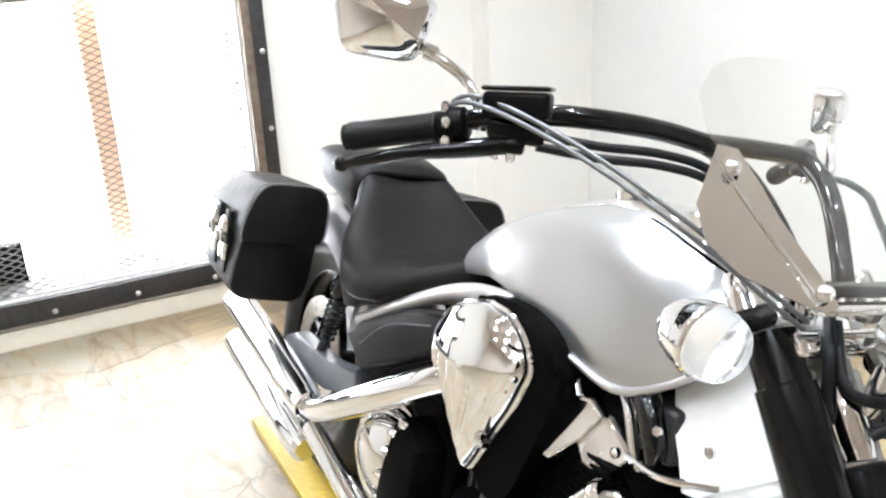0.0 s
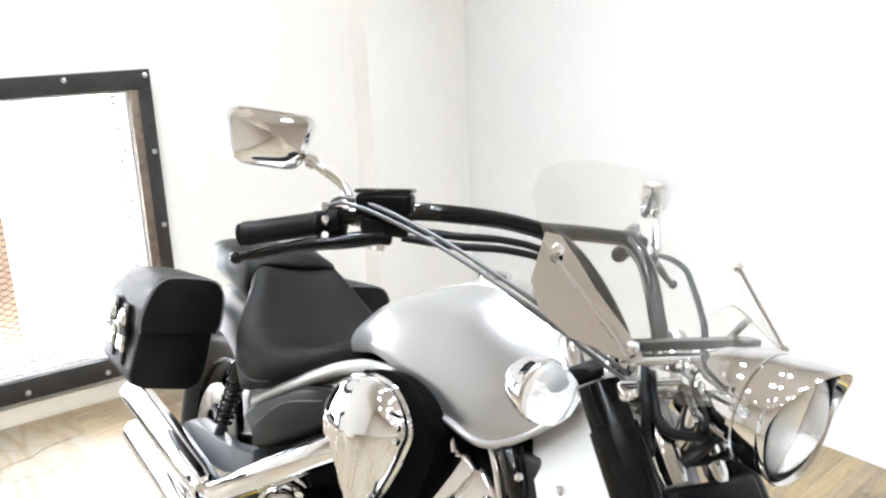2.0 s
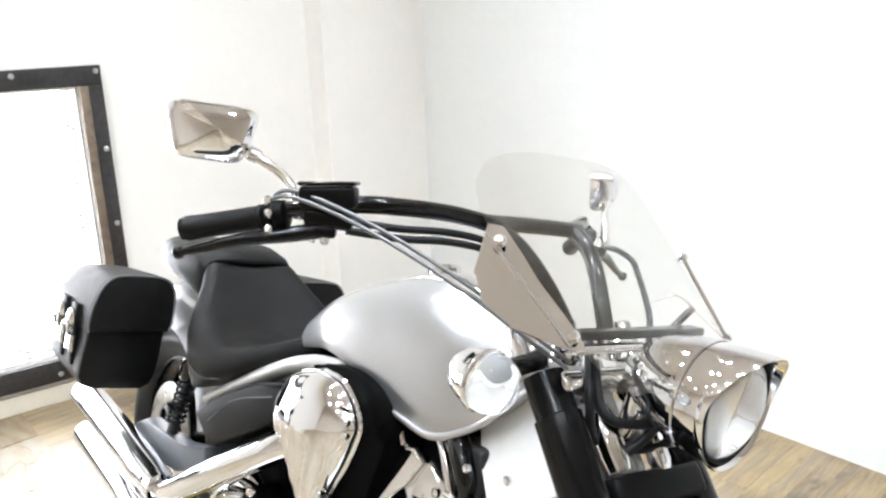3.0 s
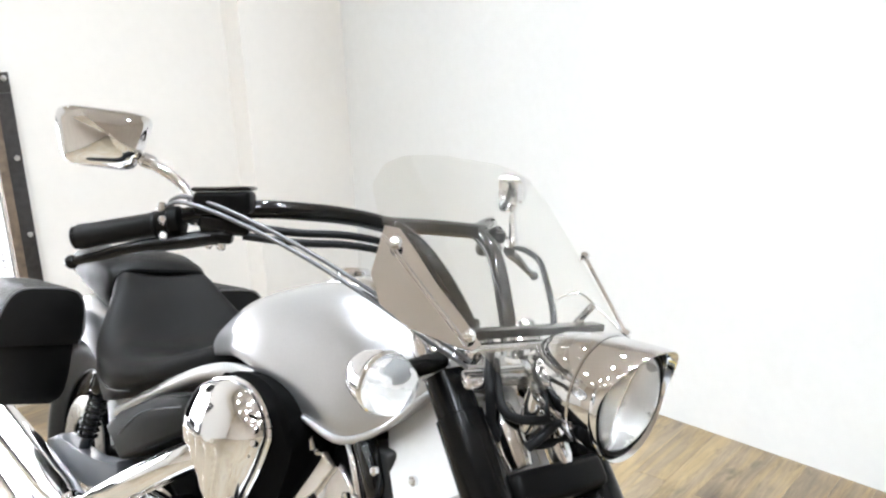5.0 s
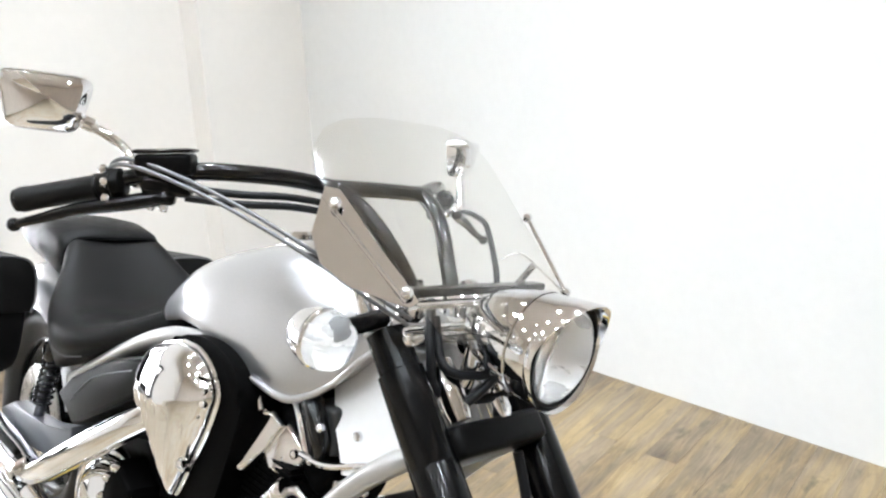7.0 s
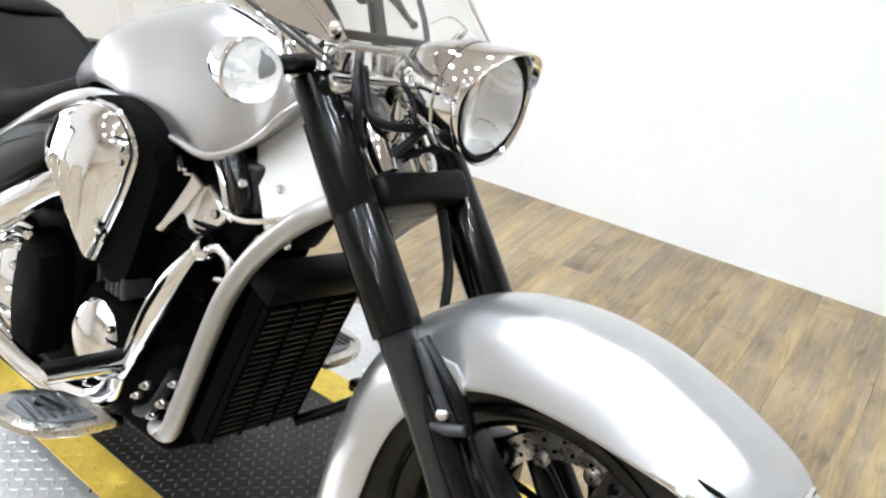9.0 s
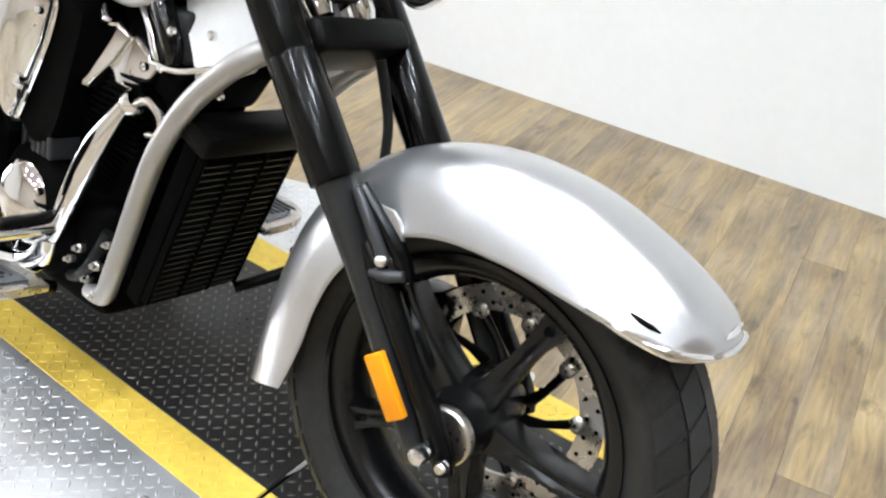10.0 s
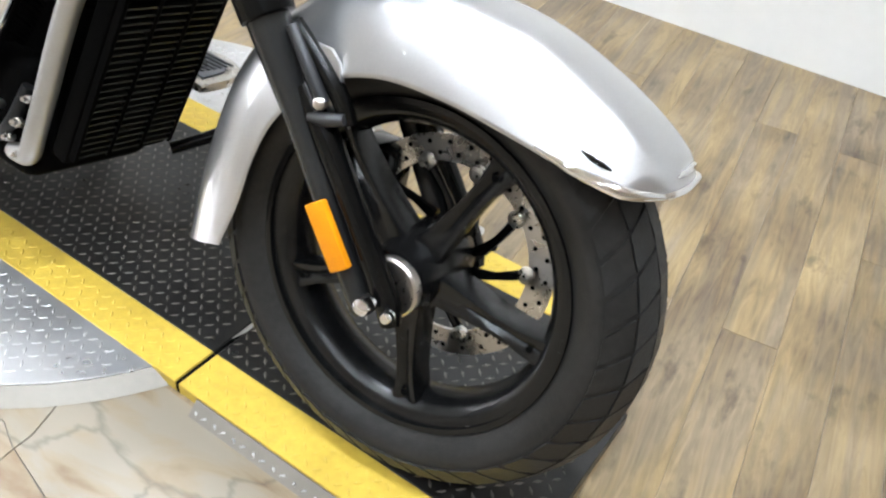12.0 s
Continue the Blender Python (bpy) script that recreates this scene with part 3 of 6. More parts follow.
def sub(name, bm, material, parent, label="", angle=38):
    return part(name, bm, material, parent, label, None, angle)


# front wheel
def tyre_profile(R, w, rim):
    """Half-round section from one bead over the crown to the other: (y, radius)."""
    out = []
    for a in np.linspace(-1, 1, 25):
        th = a * 1.95
        y = w * math.sin(th) / 1.0
        r = R - w * 0.92 * (1 - math.cos(th)) if abs(th) < 1.57 else R - w * 0.92 - (abs(th) - 1.57) / 0.38 * (R - w * 0.92 - rim)
        if abs(th) >= 1.57:
            y = math.copysign(w - (abs(th) - 1.57) / 0.38 * w * 0.30, th)
        out.append((float(y), float(r)))
    return out


def build_wheel(centre, R, w, rim, m, name, label, spokes=True):
    ax = V(0, 1, 0)
    wheel = part(name, lathe(B(), tyre_profile(R, w, rim + 0.004), centre, ax, 96, close=True), RUBBER, bike, label, m)
    rm = B()
    lathe(rm, [(-0.055, rim - 0.003), (-0.055, rim + 0.005), (-0.050, rim + 0.006), (-0.0445, rim - 0.006), (-0.0445, rim - 0.013), (-0.037, rim - 0.023), (-0.020, rim - 0.033), (0, rim - 0.036), (0.020, rim - 0.033), (0.038, rim - 0.022), (0.046, rim - 0.012), (0.046, rim - 0.004), (0.050, rim + 0.005), (0.055, rim + 0.004), (0.055, rim), (0.030, rim - 0.002), (-0.030, rim - 0.002)], centre, ax, 96, close=True)
    sub("rim", rm, WHEEL_PAINT, wheel, "satin charcoal cast rim")
    hb = B()
    lathe(hb, [(-0.082, 0.036), (-0.080, 0.043), (-0.05, 0.050), (-0.02, 0.056), (0.03, 0.056), (0.06, 0.046), (0.07, 0.038)], centre, ax, 36)
    sub("hub", hb, WHEEL_PAINT, wheel)
    return wheel


front_wheel = build_wheel(HUB, 0.328, 0.070, 0.230, M_F, "front_wheel", "black cruiser tyre on a five-spoke wheel")


def spoke_mesh(centre, a, r0, r1):
    """One twin-ribbed cast spoke from hub to rim at the angle a."""
    u, t = V(math.cos(a), 0, math.sin(a)), V(-math.sin(a), 0, math.cos(a))
    bm = B()
    rings = []
    for k in range(9):
        s = k / 8
        r = r0 + (r1 - r0) * s
        hw = 0.027 - 0.012 * math.sin(s * math.pi * 0.75) + 0.004 * max(0, s - 0.75) * 4
        face = -0.048 + 0.012 * s
        back = 0.012
        groove = 0.006 * min(1, s * 3)
        y = [back, back, face + 0.010, face, face, face + groove, face, face, face + 0.010]
        x = [-hw * 0.7, hw * 0.7, hw, hw * 0.86, hw * 0.46, 0.0, -hw * 0.46, -hw * 0.86, -hw]
        rings.append([centre + u * r + t * x[q] + V(0, y[q], 0) for q in range(9)])
    add_rings(bm, rings)
    return bm


SPOKE0 = radians(-8.5)
for k in range(5):
    sp = sub("spoke", spoke_mesh(HUB, SPOKE0 + k * 2 * math.pi / 5, 0.034, 0.206), WHEEL_PAINT, front_wheel)
for k in range(5):
    a = SPOKE0 + k * 2 * math.pi / 5
    q = HUB + V(math.cos(a) * 0.190, -0.0375, math.sin(a) * 0.190)
    sub("spoke_hole", lathe(B(), [(0, 0.0048), (0.002, 0.0048)], q, (0, -1, 0), 12), SEAM, front_wheel)

# tread blocks around the crown
def tread_block(R, w, a, th, la, lt, skew):
    bm = B()
    pts = []
    for (sa, st_) in ((-1, -1), (1, -1), (1, 1), (-1, 1)):
        aa, tt = a + sa * la + st_ * skew, th + st_ * lt
        for h in (-0.003, 0.0038):
            rr = R - w * 0.92 * (1 - math.cos(tt)) + h * math.cos(tt)
            yy = (w + h) * math.sin(tt)
            pts.append(V(rr * math.cos(aa), yy, rr * math.sin(aa)) + HUB)
    lo, hi = [bm.verts.new(p) for p in pts[0::2]], [bm.verts.new(p) for p in pts[1::2]]
    bm.faces.new(hi)
    for k in range(4):
        bm.faces.new((lo[k], lo[(k + 1) % 4], hi[(k + 1) % 4], hi[k]))
    return bm


tb = B()
for k in range(40):
    a = k * 2 * math.pi / 40
    for th, la, lt, sk in ((-1.02, 0.064, 0.27, 0.040), (-0.46, 0.070, 0.235, 0.035), (0.0, 0.0785, 0.19, 0.0), (0.46, 0.070, 0.235, -0.035), (1.02, 0.064, 0.27, -0.040)):
        one = tread_block(0.328, 0.070, a + (0.078 if th in (-0.46, 1.02) else 0), th, la, lt, sk)
        tmp = bpy.data.meshes.new("tmp")
        one.to_mesh(tmp)
        one.free()
        tb.from_mesh(tmp)
        bpy.data.meshes.remove(tmp)
tagged(sub("tread", tb, RUBBER, front_wheel, "rubber tread blocks", 20), kind="stuff")

# brake disc on the far side
def disc_mesh():
    bm = B()
    c = HUB + V(0, 0.062, 0)
    n = 60
    for lo, hi in ((0.128, 0.166),):
        rings = [[c + V(r * math.cos(a), y, r * math.sin(a)) for a in np.linspace(0, 2 * math.pi, n, endpoint=False)] for y, r in ((-0.0025, lo), (-0.0025, hi), (0.0025, hi), (0.0025, lo))]
        rings.append(rings[0])
        vs = add_rings(bm, rings[:-1], cap=False)
        for k in range(n):
            bm.faces.new((vs[-1][k], vs[-1][(k + 1) % n], vs[0][(k + 1) % n], vs[0][k]))
    return bm


disc = sub("brake_disc", disc_mesh(), STEEL, front_wheel, "drilled steel brake disc")
for k in range(10):
    a = radians(7.8 + 36 * k)
    q = HUB + V(0.129 * math.cos(a), 0.055, 0.129 * math.sin(a))
    sub("carrier_arm", tube(B(), [HUB + V(0.05 * math.cos(a - 0.5), 0.056, 0.05 * math.sin(a - 0.5)), HUB + V(0.085 * math.cos(a - 0.2), 0.056, 0.085 * math.sin(a - 0.2)), q], [0.010, 0.006, 0.008], 8, 4), BLACK_SATIN, front_wheel)
    sub("disc_button", lathe(B(), [(0, 0.0125), (0.006, 0.0125), (0.008, 0.010), (0.009, 0.006), (0.007, 0.005)], q, (0, -1, 0), 18), STEEL, front_wheel)
hb = B()
for k in range(30):
    a = k * 2 * math.pi / 30
    for r in (0.139, 0.155):
        aa = a + (0.1 if r > 0.15 else 0)
        lathe(hb, [(0, 0.0036), (0.0006, 0.0036)], HUB + V(r * math.cos(aa), 0.0594, r * math.sin(aa)), (0, -1, 0), 8)
tagged(sub("drilling", hb, SEAM, disc), kind="stuff")
cal = B()
box(cal, (-0.175, 0.035, 0.33), (-0.105, 0.11, 0.44), 0.012)
sub("brake_caliper", cal, BLACK_SATIN, front_wheel)

# front fender
F_OUT = [(-0.384, 0.218), (-0.362, 0.379), (-0.318, 0.518), (-0.244, 0.612), (-0.150, 0.671), (-0.034, 0.693), (0.079, 0.684), (0.172, 0.653), (0.240, 0.619), (0.280, 0.591), (0.299, 0.568)]
F_LOW = [(-0.277, 0.265), (-0.253, 0.340), (-0.238, 0.415), (-0.208, 0.485), (-0.146, 0.553), (-0.065, 0.589), (0.026, 0.593), (0.114, 0.583), (0.190, 0.570), (0.248, 0.562), (0.282, 0.560)]
F_HALF = [0.105, 0.104, 0.100, 0.099, 0.105, 0.110, 0.109, 0.109, 0.107, 0.094, 0.055]


def fender_mesh(inset=0.0):
    """An arched shell: crown along the middle, sides that dip to the lower edge."""
    mid = smooth_path([(x, 0, z) for x, z in F_OUT], 5)
    low = smooth_path([(x, 0, z) for x, z in F_LOW], 5)
    rings = []
    n = len(mid)
    for i, (q, p) in enumerate(zip(mid, low)):
        s = i / (n - 1)
        hw = float(np.interp(s * 10, range(11), F_HALF))
        ring = []
        for a in np.linspace(-math.pi / 2, math.pi / 2, 25):
            k = abs(math.sin(a)) ** 2.8
            y = hw * math.copysign(abs(math.sin(a)) ** 0.8, a)
            z_ = q.z * (1 - k) + p.z * k
            x_ = q.x * (1 - k) + p.x * k
            d = (V(x_, 0, z_) - HUB).normalized() * inset
            ring.append(V(x_, y * (1 - inset * 3), z_) - d)
        rings.append(ring)
    return rings


bm = B()
outer, inner = fender_mesh(), fender_mesh(0.004)
add_rings(bm, [o + i[::-1] for o, i in zip(outer, inner)])
fender = pf("front_fender", bm, SILVER, "silver painted front fender", 50)
edge = [[o[k] for o in fender_mesh(-0.002)[-14:]] for k in (0, -1)]
for line in edge:
    sub("chrome_tip", tube(B(), line, [0.002, 0.0060, 0.0085, 0.0075, 0.0045], 10, 1), CHROME, fender, "chrome trim on the fender's tip")
tip = fender_mesh(-0.001)
sub("tip_bar", tube(B(), [tip[-4][k] for k in range(9, 16)], [0.001, 0.004, 0.0045, 0.004, 0.001], 8, 2), CHROME, fender, "chrome bar across the fender's tip")
sub("tip_bar", tube(B(), [tip[-12 + k][4] for k in range(4)], [0.001, 0.0035, 0.0035, 0.001], 8, 2), BLACK_GLOSS, fender)
sub("tip_plate", tube(B(), tip[-1], 0.0045, 10, 1), CHROME, fender, "chrome rolled edge")
EAR = [(-0.188, 0.580), (-0.160, 0.602), (-0.128, 0.600), (-0.115, 0.588), (-0.105, 0.562), (-0.087, 0.514), (-0.110, 0.513), (-0.148, 0.546)]
for side in (-1, 1):
    sub("fender_bracket", slab(B(), EAR, "xz", side * 0.1110, side * 0.1040, 0.0025), SILVER, fender)
    sub("bracket_arm", tube(B(), [(-0.180, side * 0.122, 0.614), (-0.147, side * 0.124, 0.575), (-0.118, side * 0.124, 0.538)], [0.008, 0.009, 0.008], 12, 4), DARK_STEEL, fender)
    sub("bracket_bolt", lathe(B(), [(0, 0.008), (0.008, 0.008), (0.011, 0.004)], (-0.121, side * 0.124, 0.537), (0.2, side, 0.3), 14), STEEL, fender)
    sub("bracket_foot", tube(B(), [(-0.136, side * 0.122, 0.515), (-0.110, side * 0.124, 0.520), (-0.088, side * 0.120, 0.527)], [0.007, 0.009, 0.007], 10, 4), DARK_STEEL, fender)

# fork
FK = V(0.010, 0, 0.300)
FT = V(-0.463, 0, 0.935)
FD = (FT - FK).normalized()


def on_fork(d, y=0.0):
    return FK + FD * d + V(0, y, 0)


FL = (FT - FK).length
for side in (-1, 1):
    y = 0.115 * side
    leg = pf("fork_leg", lathe(B(), [(0.385, 0.028), (0.387, 0.0345), (0.392, 0.0352), (0.555, 0.0352), (0.557, 0.0346), (0.559, 0.0352), (FL - 0.10, 0.0335), (FL - 0.098, 0.030), (FL - 0.04, 0.030)], on_fork(0, y), FD, 36), BLACK_SATIN, "satin black fork leg")
    sub("slider", lathe(B(), [(-0.004, 0.012), (0.004, 0.0165), (0.04, 0.0175), (0.20, 0.0180), (0.26, 0.0195), (0.31, 0.0235), (0.37, 0.0275), (0.386, 0.0285)], on_fork(0, y) + V(-0.026, 0, -0.010), FD + V(0.06, 0, 0.03), 30), SLIDER, leg, "dark grey lower fork slider")
    sub("fork_cap", lathe(B(), [(FL - 0.05, 0.024), (FL - 0.01, 0.0225), (FL + 0.016, 0.0215), (FL + 0.021, 0.018), (FL + 0.022, 0.004)], on_fork(0, y) + V(-0.022, 0, 0.004), FD, 28), CHROME, leg, "chrome fork cap")
    foot = B()
    tube(foot, [on_fork(0.300, y - 0.006 * side) + V(0.010, 0, 0.004), on_fork(0.23, y - 0.004 * side) + V(0.014, 0, 0.006), on_fork(0.10, y) + V(0.018, 0, 0.006), on_fork(0.02, y) + V(0.016, 0, 0.004), on_fork(-0.012, y) + V(0.010, 0, 0.0)], [0.016, 0.0185, 0.0165, 0.0175, 0.014], 14, 5)
    sub("slider_rib", foot, BLACK_SATIN, leg)
    q = on_fork(0.012, y + 0.024 * side) + V(0, 0, 0.012)
    sub("axle_bolt", lathe(B(), [(0, 0.013), (0.010, 0.0135), (0.018, 0.011), (0.022, 0.004)], q, (0, side, 0), 18), CHROME, leg)
    sub("pinch_bolt", lathe(B(), [(0, 0.0085), (0.008, 0.009), (0.013, 0.006)], q + V(0.033, 0, -0.003), (0, side, 0), 16), CHROME, leg)
    rf = B()
    mrot = Matrix.Translation(on_fork(0.110, y + 0.029 * side) + V(-0.012, 0, -0.002)) @ Matrix(((FD.x, 0, FD.z, 0), (0, 1, 0, 0), (FD.z, 0, -FD.x, 0), (0, 0, 0, 1)))
    box(rf, (-0.045, -0.006, -0.0145), (0.045, 0.006, 0.0145), 0.002, 2, mrot)
    sub("reflector", rf, AMBER, leg, "amber side reflector")
    lug = B()
    tube(lug, [on_fork(0.37, y) + V(0.03, 0, 0.02), on_fork(0.28, y) + V(0.045, -side * 0.005, 0.030), on_fork(0.235, y) + V(0.040, -side * 0.01, 0.028)], [0.010, 0.013, 0.012], 10, 4)
    sub("fender_mount", lug, BLACK_SATIN, leg)
sub("axle_collar", lathe(B(), [(0, 0.030), (0.0, 0.038), (0.003, 0.041), (0.014, 0.041), (0.016, 0.036)], HUB + V(0.006, -0.100, 0), (0, 1, 0), 30), STEEL, front_wheel)

yk = B()
ym = Matrix.Translation(on_fork(0.575)) @ Matrix(((-FD.z, 0, FD.x, 0), (0, 1, 0, 0), (FD.x, 0, FD.z, 0), (0, 0, 0, 1)))
box(yk, (-0.045, -0.10, -0.026), (0.050, 0.10, 0.022), 0.012, 3, ym)
pf("lower_yoke", yk, BLACK_PLASTIC, "black cover over the lower fork clamp")
uk = B()
um = Matrix.Translation(on_fork(FL - 0.062)) @ Matrix(((-FD.z, 0, FD.x, 0), (0, 1, 0, 0), (FD.x, 0, FD.z, 0), (0, 0, 0, 1)))
box(uk, (-0.04, -0.12, -0.016), (0.036, 0.12, 0.016), 0.010, 3, um)
pf("upper_yoke", uk, CHROME, "chrome upper fork clamp")
for side in (-1, 1):
    sig = pf("turn_signal", tube(B(), [(-0.445, 0.11 * side, 0.925), (-0.418, 0.235 * side, 0.917)], [0.0155, 0.0145], 16, 1), BLACK_SATIN, "chrome bullet turn signal on a black stalk")
    c = V(-0.412, 0.262 * side, 0.914)
    sub("signal_body", lathe(B(), [(-0.056, 0.006), (-0.053, 0.016), (-0.044, 0.026), (-0.028, 0.036), (-0.008, 0.042), (0.002, 0.044), (0.006, 0.0455), (0.010, 0.045), (0.012, 0.0425), (0.008, 0.042), (-0.002, 0.031), (-0.012, 0.014), (-0.014, 0.002)], c, (1, 0, -0.10), 30), CHROME, sig)
    sub("signal_lens", lathe(B(), [(0.009, 0.0425), (0.022, 0.0420), (0.024, 0.0408), (0.034, 0.0385), (0.042, 0.0340), (0.044, 0.0315), (0.050, 0.0235), (0.0535, 0.012), (0.0545, 0.002)], c, (1, 0, -0.10), 30), SIGNAL_LENS, sig, "clear lens").visible_shadow = False
    sub("signal_reflector", lathe(B(), [(0.0085, 0.0418), (-0.001, 0.032), (-0.009, 0.016), (-0.0095, 0.006), (-0.0105, 0.006), (-0.0103, 0.016), (-0.0022, 0.0325), (0.0075, 0.0420)], c, (1, 0, -0.10), 18, close=True), LAMP_BOWL, sig, "", 12)
    sig.matrix_basis = M_F @ Matrix.Translation(c) @ Matrix.Scale(0.90, 4) @ Matrix.Translation(-c)
    sub("bulb", lathe(B(), [(-0.012, 0.004), (-0.004, 0.0075), (0.004, 0.007), (0.009, 0.002)], c, (1, 0, -0.10), 16), LAMP_WHITE, sig)

# headlight
HC, HA = V(-0.226, 0, 0.915), V(1, 0, -0.10).normalized()
hl = pf("headlight", lathe(B(), [(-0.175, 0.006), (-0.172, 0.022), (-0.155, 0.045), (-0.12, 0.066), (-0.075, 0.080), (-0.03, 0.087), (0.0, 0.089), (0.006, 0.0885), (0.006, 0.082), (0.0, 0.0812), (-0.03, 0.0735), (-0.065, 0.052), (-0.088, 0.020), (-0.090, 0.002)], HC, HA, 64), CHROME, "chrome bullet headlight with a visor ring")
sub("band", lathe(B(), [(-0.048, 0.0835), (-0.048, 0.088), (-0.040, 0.089), (-0.038, 0.0865)], HC, HA, 64, close=True), CHROME, hl)
sub("gasket", lathe(B(), [(0.000, 0.0845), (0.012, 0.0850), (0.014, 0.0820), (0.012, 0.0775), (0.004, 0.0770)], HC, HA, 64, close=True), BLACK_PLASTIC, hl, "black rubber ring")
sub("lens", lathe(B(), [(0.006, 0.0785), (0.016, 0.0720), (0.026, 0.054), (0.032, 0.030), (0.034, 0.003)], HC, HA, 48), LENS_WHITE, hl, "pale clear glass lens").visible_shadow = False
sub("reflector_bowl", lathe(B(), [(-0.075, 0.012), (-0.07, 0.030), (-0.05, 0.052), (-0.02, 0.070), (0.0, 0.0775), (0.0, 0.0785), (-0.021, 0.0715), (-0.072, 0.031)], HC, HA, 48, close=True), LAMP_BOWL, hl)
vz = B()
rings = []
hs, hu = V(0, 1, 0), V(0.06, 0, 1).normalized()
for a in np.linspace(0, 2 * math.pi, 72, endpoint=False):
    reach = 0.012 + 0.042 * max(0.0, math.sin(a)) ** 1.5
    d = hs * math.cos(a) + hu * math.sin(a)
    rings.append([HC + HA * 0.0 + d * 0.0895, HC + HA * reach + d * 0.0935, HC + HA * (reach + 0.003) + d * 0.0915, HC + HA * reach + d * 0.0885, HC + HA * 0.001 + d * 0.0835])
vs = [[vz.verts.new(q) for q in r] for r in rings]
for i in range(72):
    for k in range(5):
        vz.faces.new((vs[i][k], vs[(i + 1) % 72][k], vs[(i + 1) % 72][(k + 1) % 5], vs[i][(k + 1) % 5]))
sub("visor_ring", vz, CHROME, hl, "chrome ring with a peak", 60)
for ob in (hl,):
    ob.matrix_basis = M_F @ Matrix.Translation(HC) @ Matrix.Scale(0.88, 4) @ Matrix.Translation(-HC)
mount = B()
for y in (-0.03, 0.03):
    tube(mount, [(-0.40, y, 0.79), (-0.36, y, 0.83), (-0.345, y, 0.90)], 0.013, 14, 5)
tube(mount, [(-0.355, -0.04, 0.90), (-0.355, 0.04, 0.90)], 0.016, 14, 1)
lathe(mount, [(0, 0.017), (0.02, 0.020), (0.07, 0.020), (0.09, 0.016)], (-0.335, -0.052, 0.795), FD, 18)
lathe(mount, [(0, 0.012), (0.012, 0.016), (0.08, 0.016), (0.09, 0.012)], (-0.315, 0.02, 0.795), FD, 18)
pf("headlight_mount", mount, CHROME, "chrome headlight mounting brackets")
for k, pts in enumerate(([(-0.40, -0.06, 0.93), (-0.36, -0.075, 0.87), (-0.33, -0.03, 0.86), (-0.30, 0.02, 0.88), (-0.30, 0.03, 0.91)], [(-0.42, -0.05, 0.95), (-0.38, -0.085, 0.89), (-0.37, -0.07, 0.83), (-0.34, -0.01, 0.82), (-0.31, 0.05, 0.84)], [(-0.38, 0.05, 0.93), (-0.33, 0.03, 0.89), (-0.32, -0.02, 0.85), (-0.35, -0.06, 0.80)])):
    pf("wiring_hose", tube(B(), pts, 0.007, 10, 6), CABLE)

# windshield
SHIELD = [(0.925, -0.262, 0.160), (0.976, -0.312, 0.182), (1.03, -0.368, 0.205), (1.072, -0.412, 0.218), (1.11, -0.450, 0.222), (1.15, -0.488, 0.212), (1.18, -0.518, 0.180), (1.195, -0.533, 0.140), (1.203, -0.541, 0.075)]


def shield_mesh(off=0.0):
    rings = []
    for j in range(33):
        z = 0.925 + (1.203 - 0.925) * (1 - (1 - j / 32) ** 1.6)
        xc, hw = rail(SHIELD, z)
        hw *= 0.94
        rings.append([V(xc - 1.3 * (t * hw) ** 2 + off, t * hw, z + off * 0.9) for t in [-1 + k / 15 for k in range(31)]])
    return rings


bm = B()
add_rings(bm, [a + b[::-1] for a, b in zip(shield_mesh(), shield_mesh(-0.0022))])
ws = pf("windshield", bm, WINDSHIELD, "small clear windshield on chrome side brackets", 60)
ws.visible_shadow = False
PLATE = [(-0.486, -0.217, 1.097), (-0.470, -0.204, 1.096), (-0.440, -0.194, 1.066), (-0.413, -0.187, 1.037), (-0.366, -0.170, 0.993), (-0.340, -0.165, 0.968), (-0.346, -0.173, 0.960), (-0.362, -0.186, 0.962), (-0.412, -0.222, 0.976), (-0.450, -0.242, 1.000), (-0.476, -0.240, 1.035)]
nrm = V(0.62, -0.62, 0.48).normalized() * 0.0014
bk = B()
add_rings(bk, [[V(*q) + nrm * 1.2 for q in PLATE], [V(*q) + nrm * 3.2 for q in PLATE]])
sub("side_bracket", bk, CHROME, ws, "chrome side bracket")
for q in ((-0.456, -0.222, 1.078), (-0.348, -0.181, 0.979)):
    sub("bracket_screw", lathe(B(), [(0, 0.0085), (0.005, 0.0085), (0.009, 0.005), (0.010, 0.002)], V(*q) + nrm, nrm, 16), CHROME, ws)
sub("edge_rod", tube(B(), [(-0.482, -0.222, 1.086), (-0.35, -0.180, 0.968)], 0.0035, 8, 1), CHROME, ws)
# the far bracket stands edge-on
A_, B_, back = V(-0.466, 0.222, 1.072), V(-0.346, 0.185, 0.968), V(-0.49, 0.86, -0.10).normalized()
far = [A_, B_, B_ + back * 0.03, (A_ + B_) / 2 + back * 0.075, A_ + back * 0.05]
thick = (B_ - A_).cross(back).normalized() * 0.001
bk = B()
add_rings(bk, [[q - thick for q in far], [q + thick for q in far]])
sub("side_bracket", bk, CHROME, ws, "chrome side bracket")
sub("edge_rod", tube(B(), [A_, B_], 0.0032, 8, 1), CHROME, ws)
for q in (A_, B_):
    sub("bracket_screw", lathe(B(), [(-0.004, 0.0075), (0.004, 0.0075), (0.007, 0.004)], q, (0.5, -0.6, 0.4), 14), CHROME, ws)
sub("strut", tube(B(), [(-0.430, 0.148, 0.952), (-0.396, 0.160, 1.004)], [0.007, 0.0055], 10, 1), CHROME, ws)
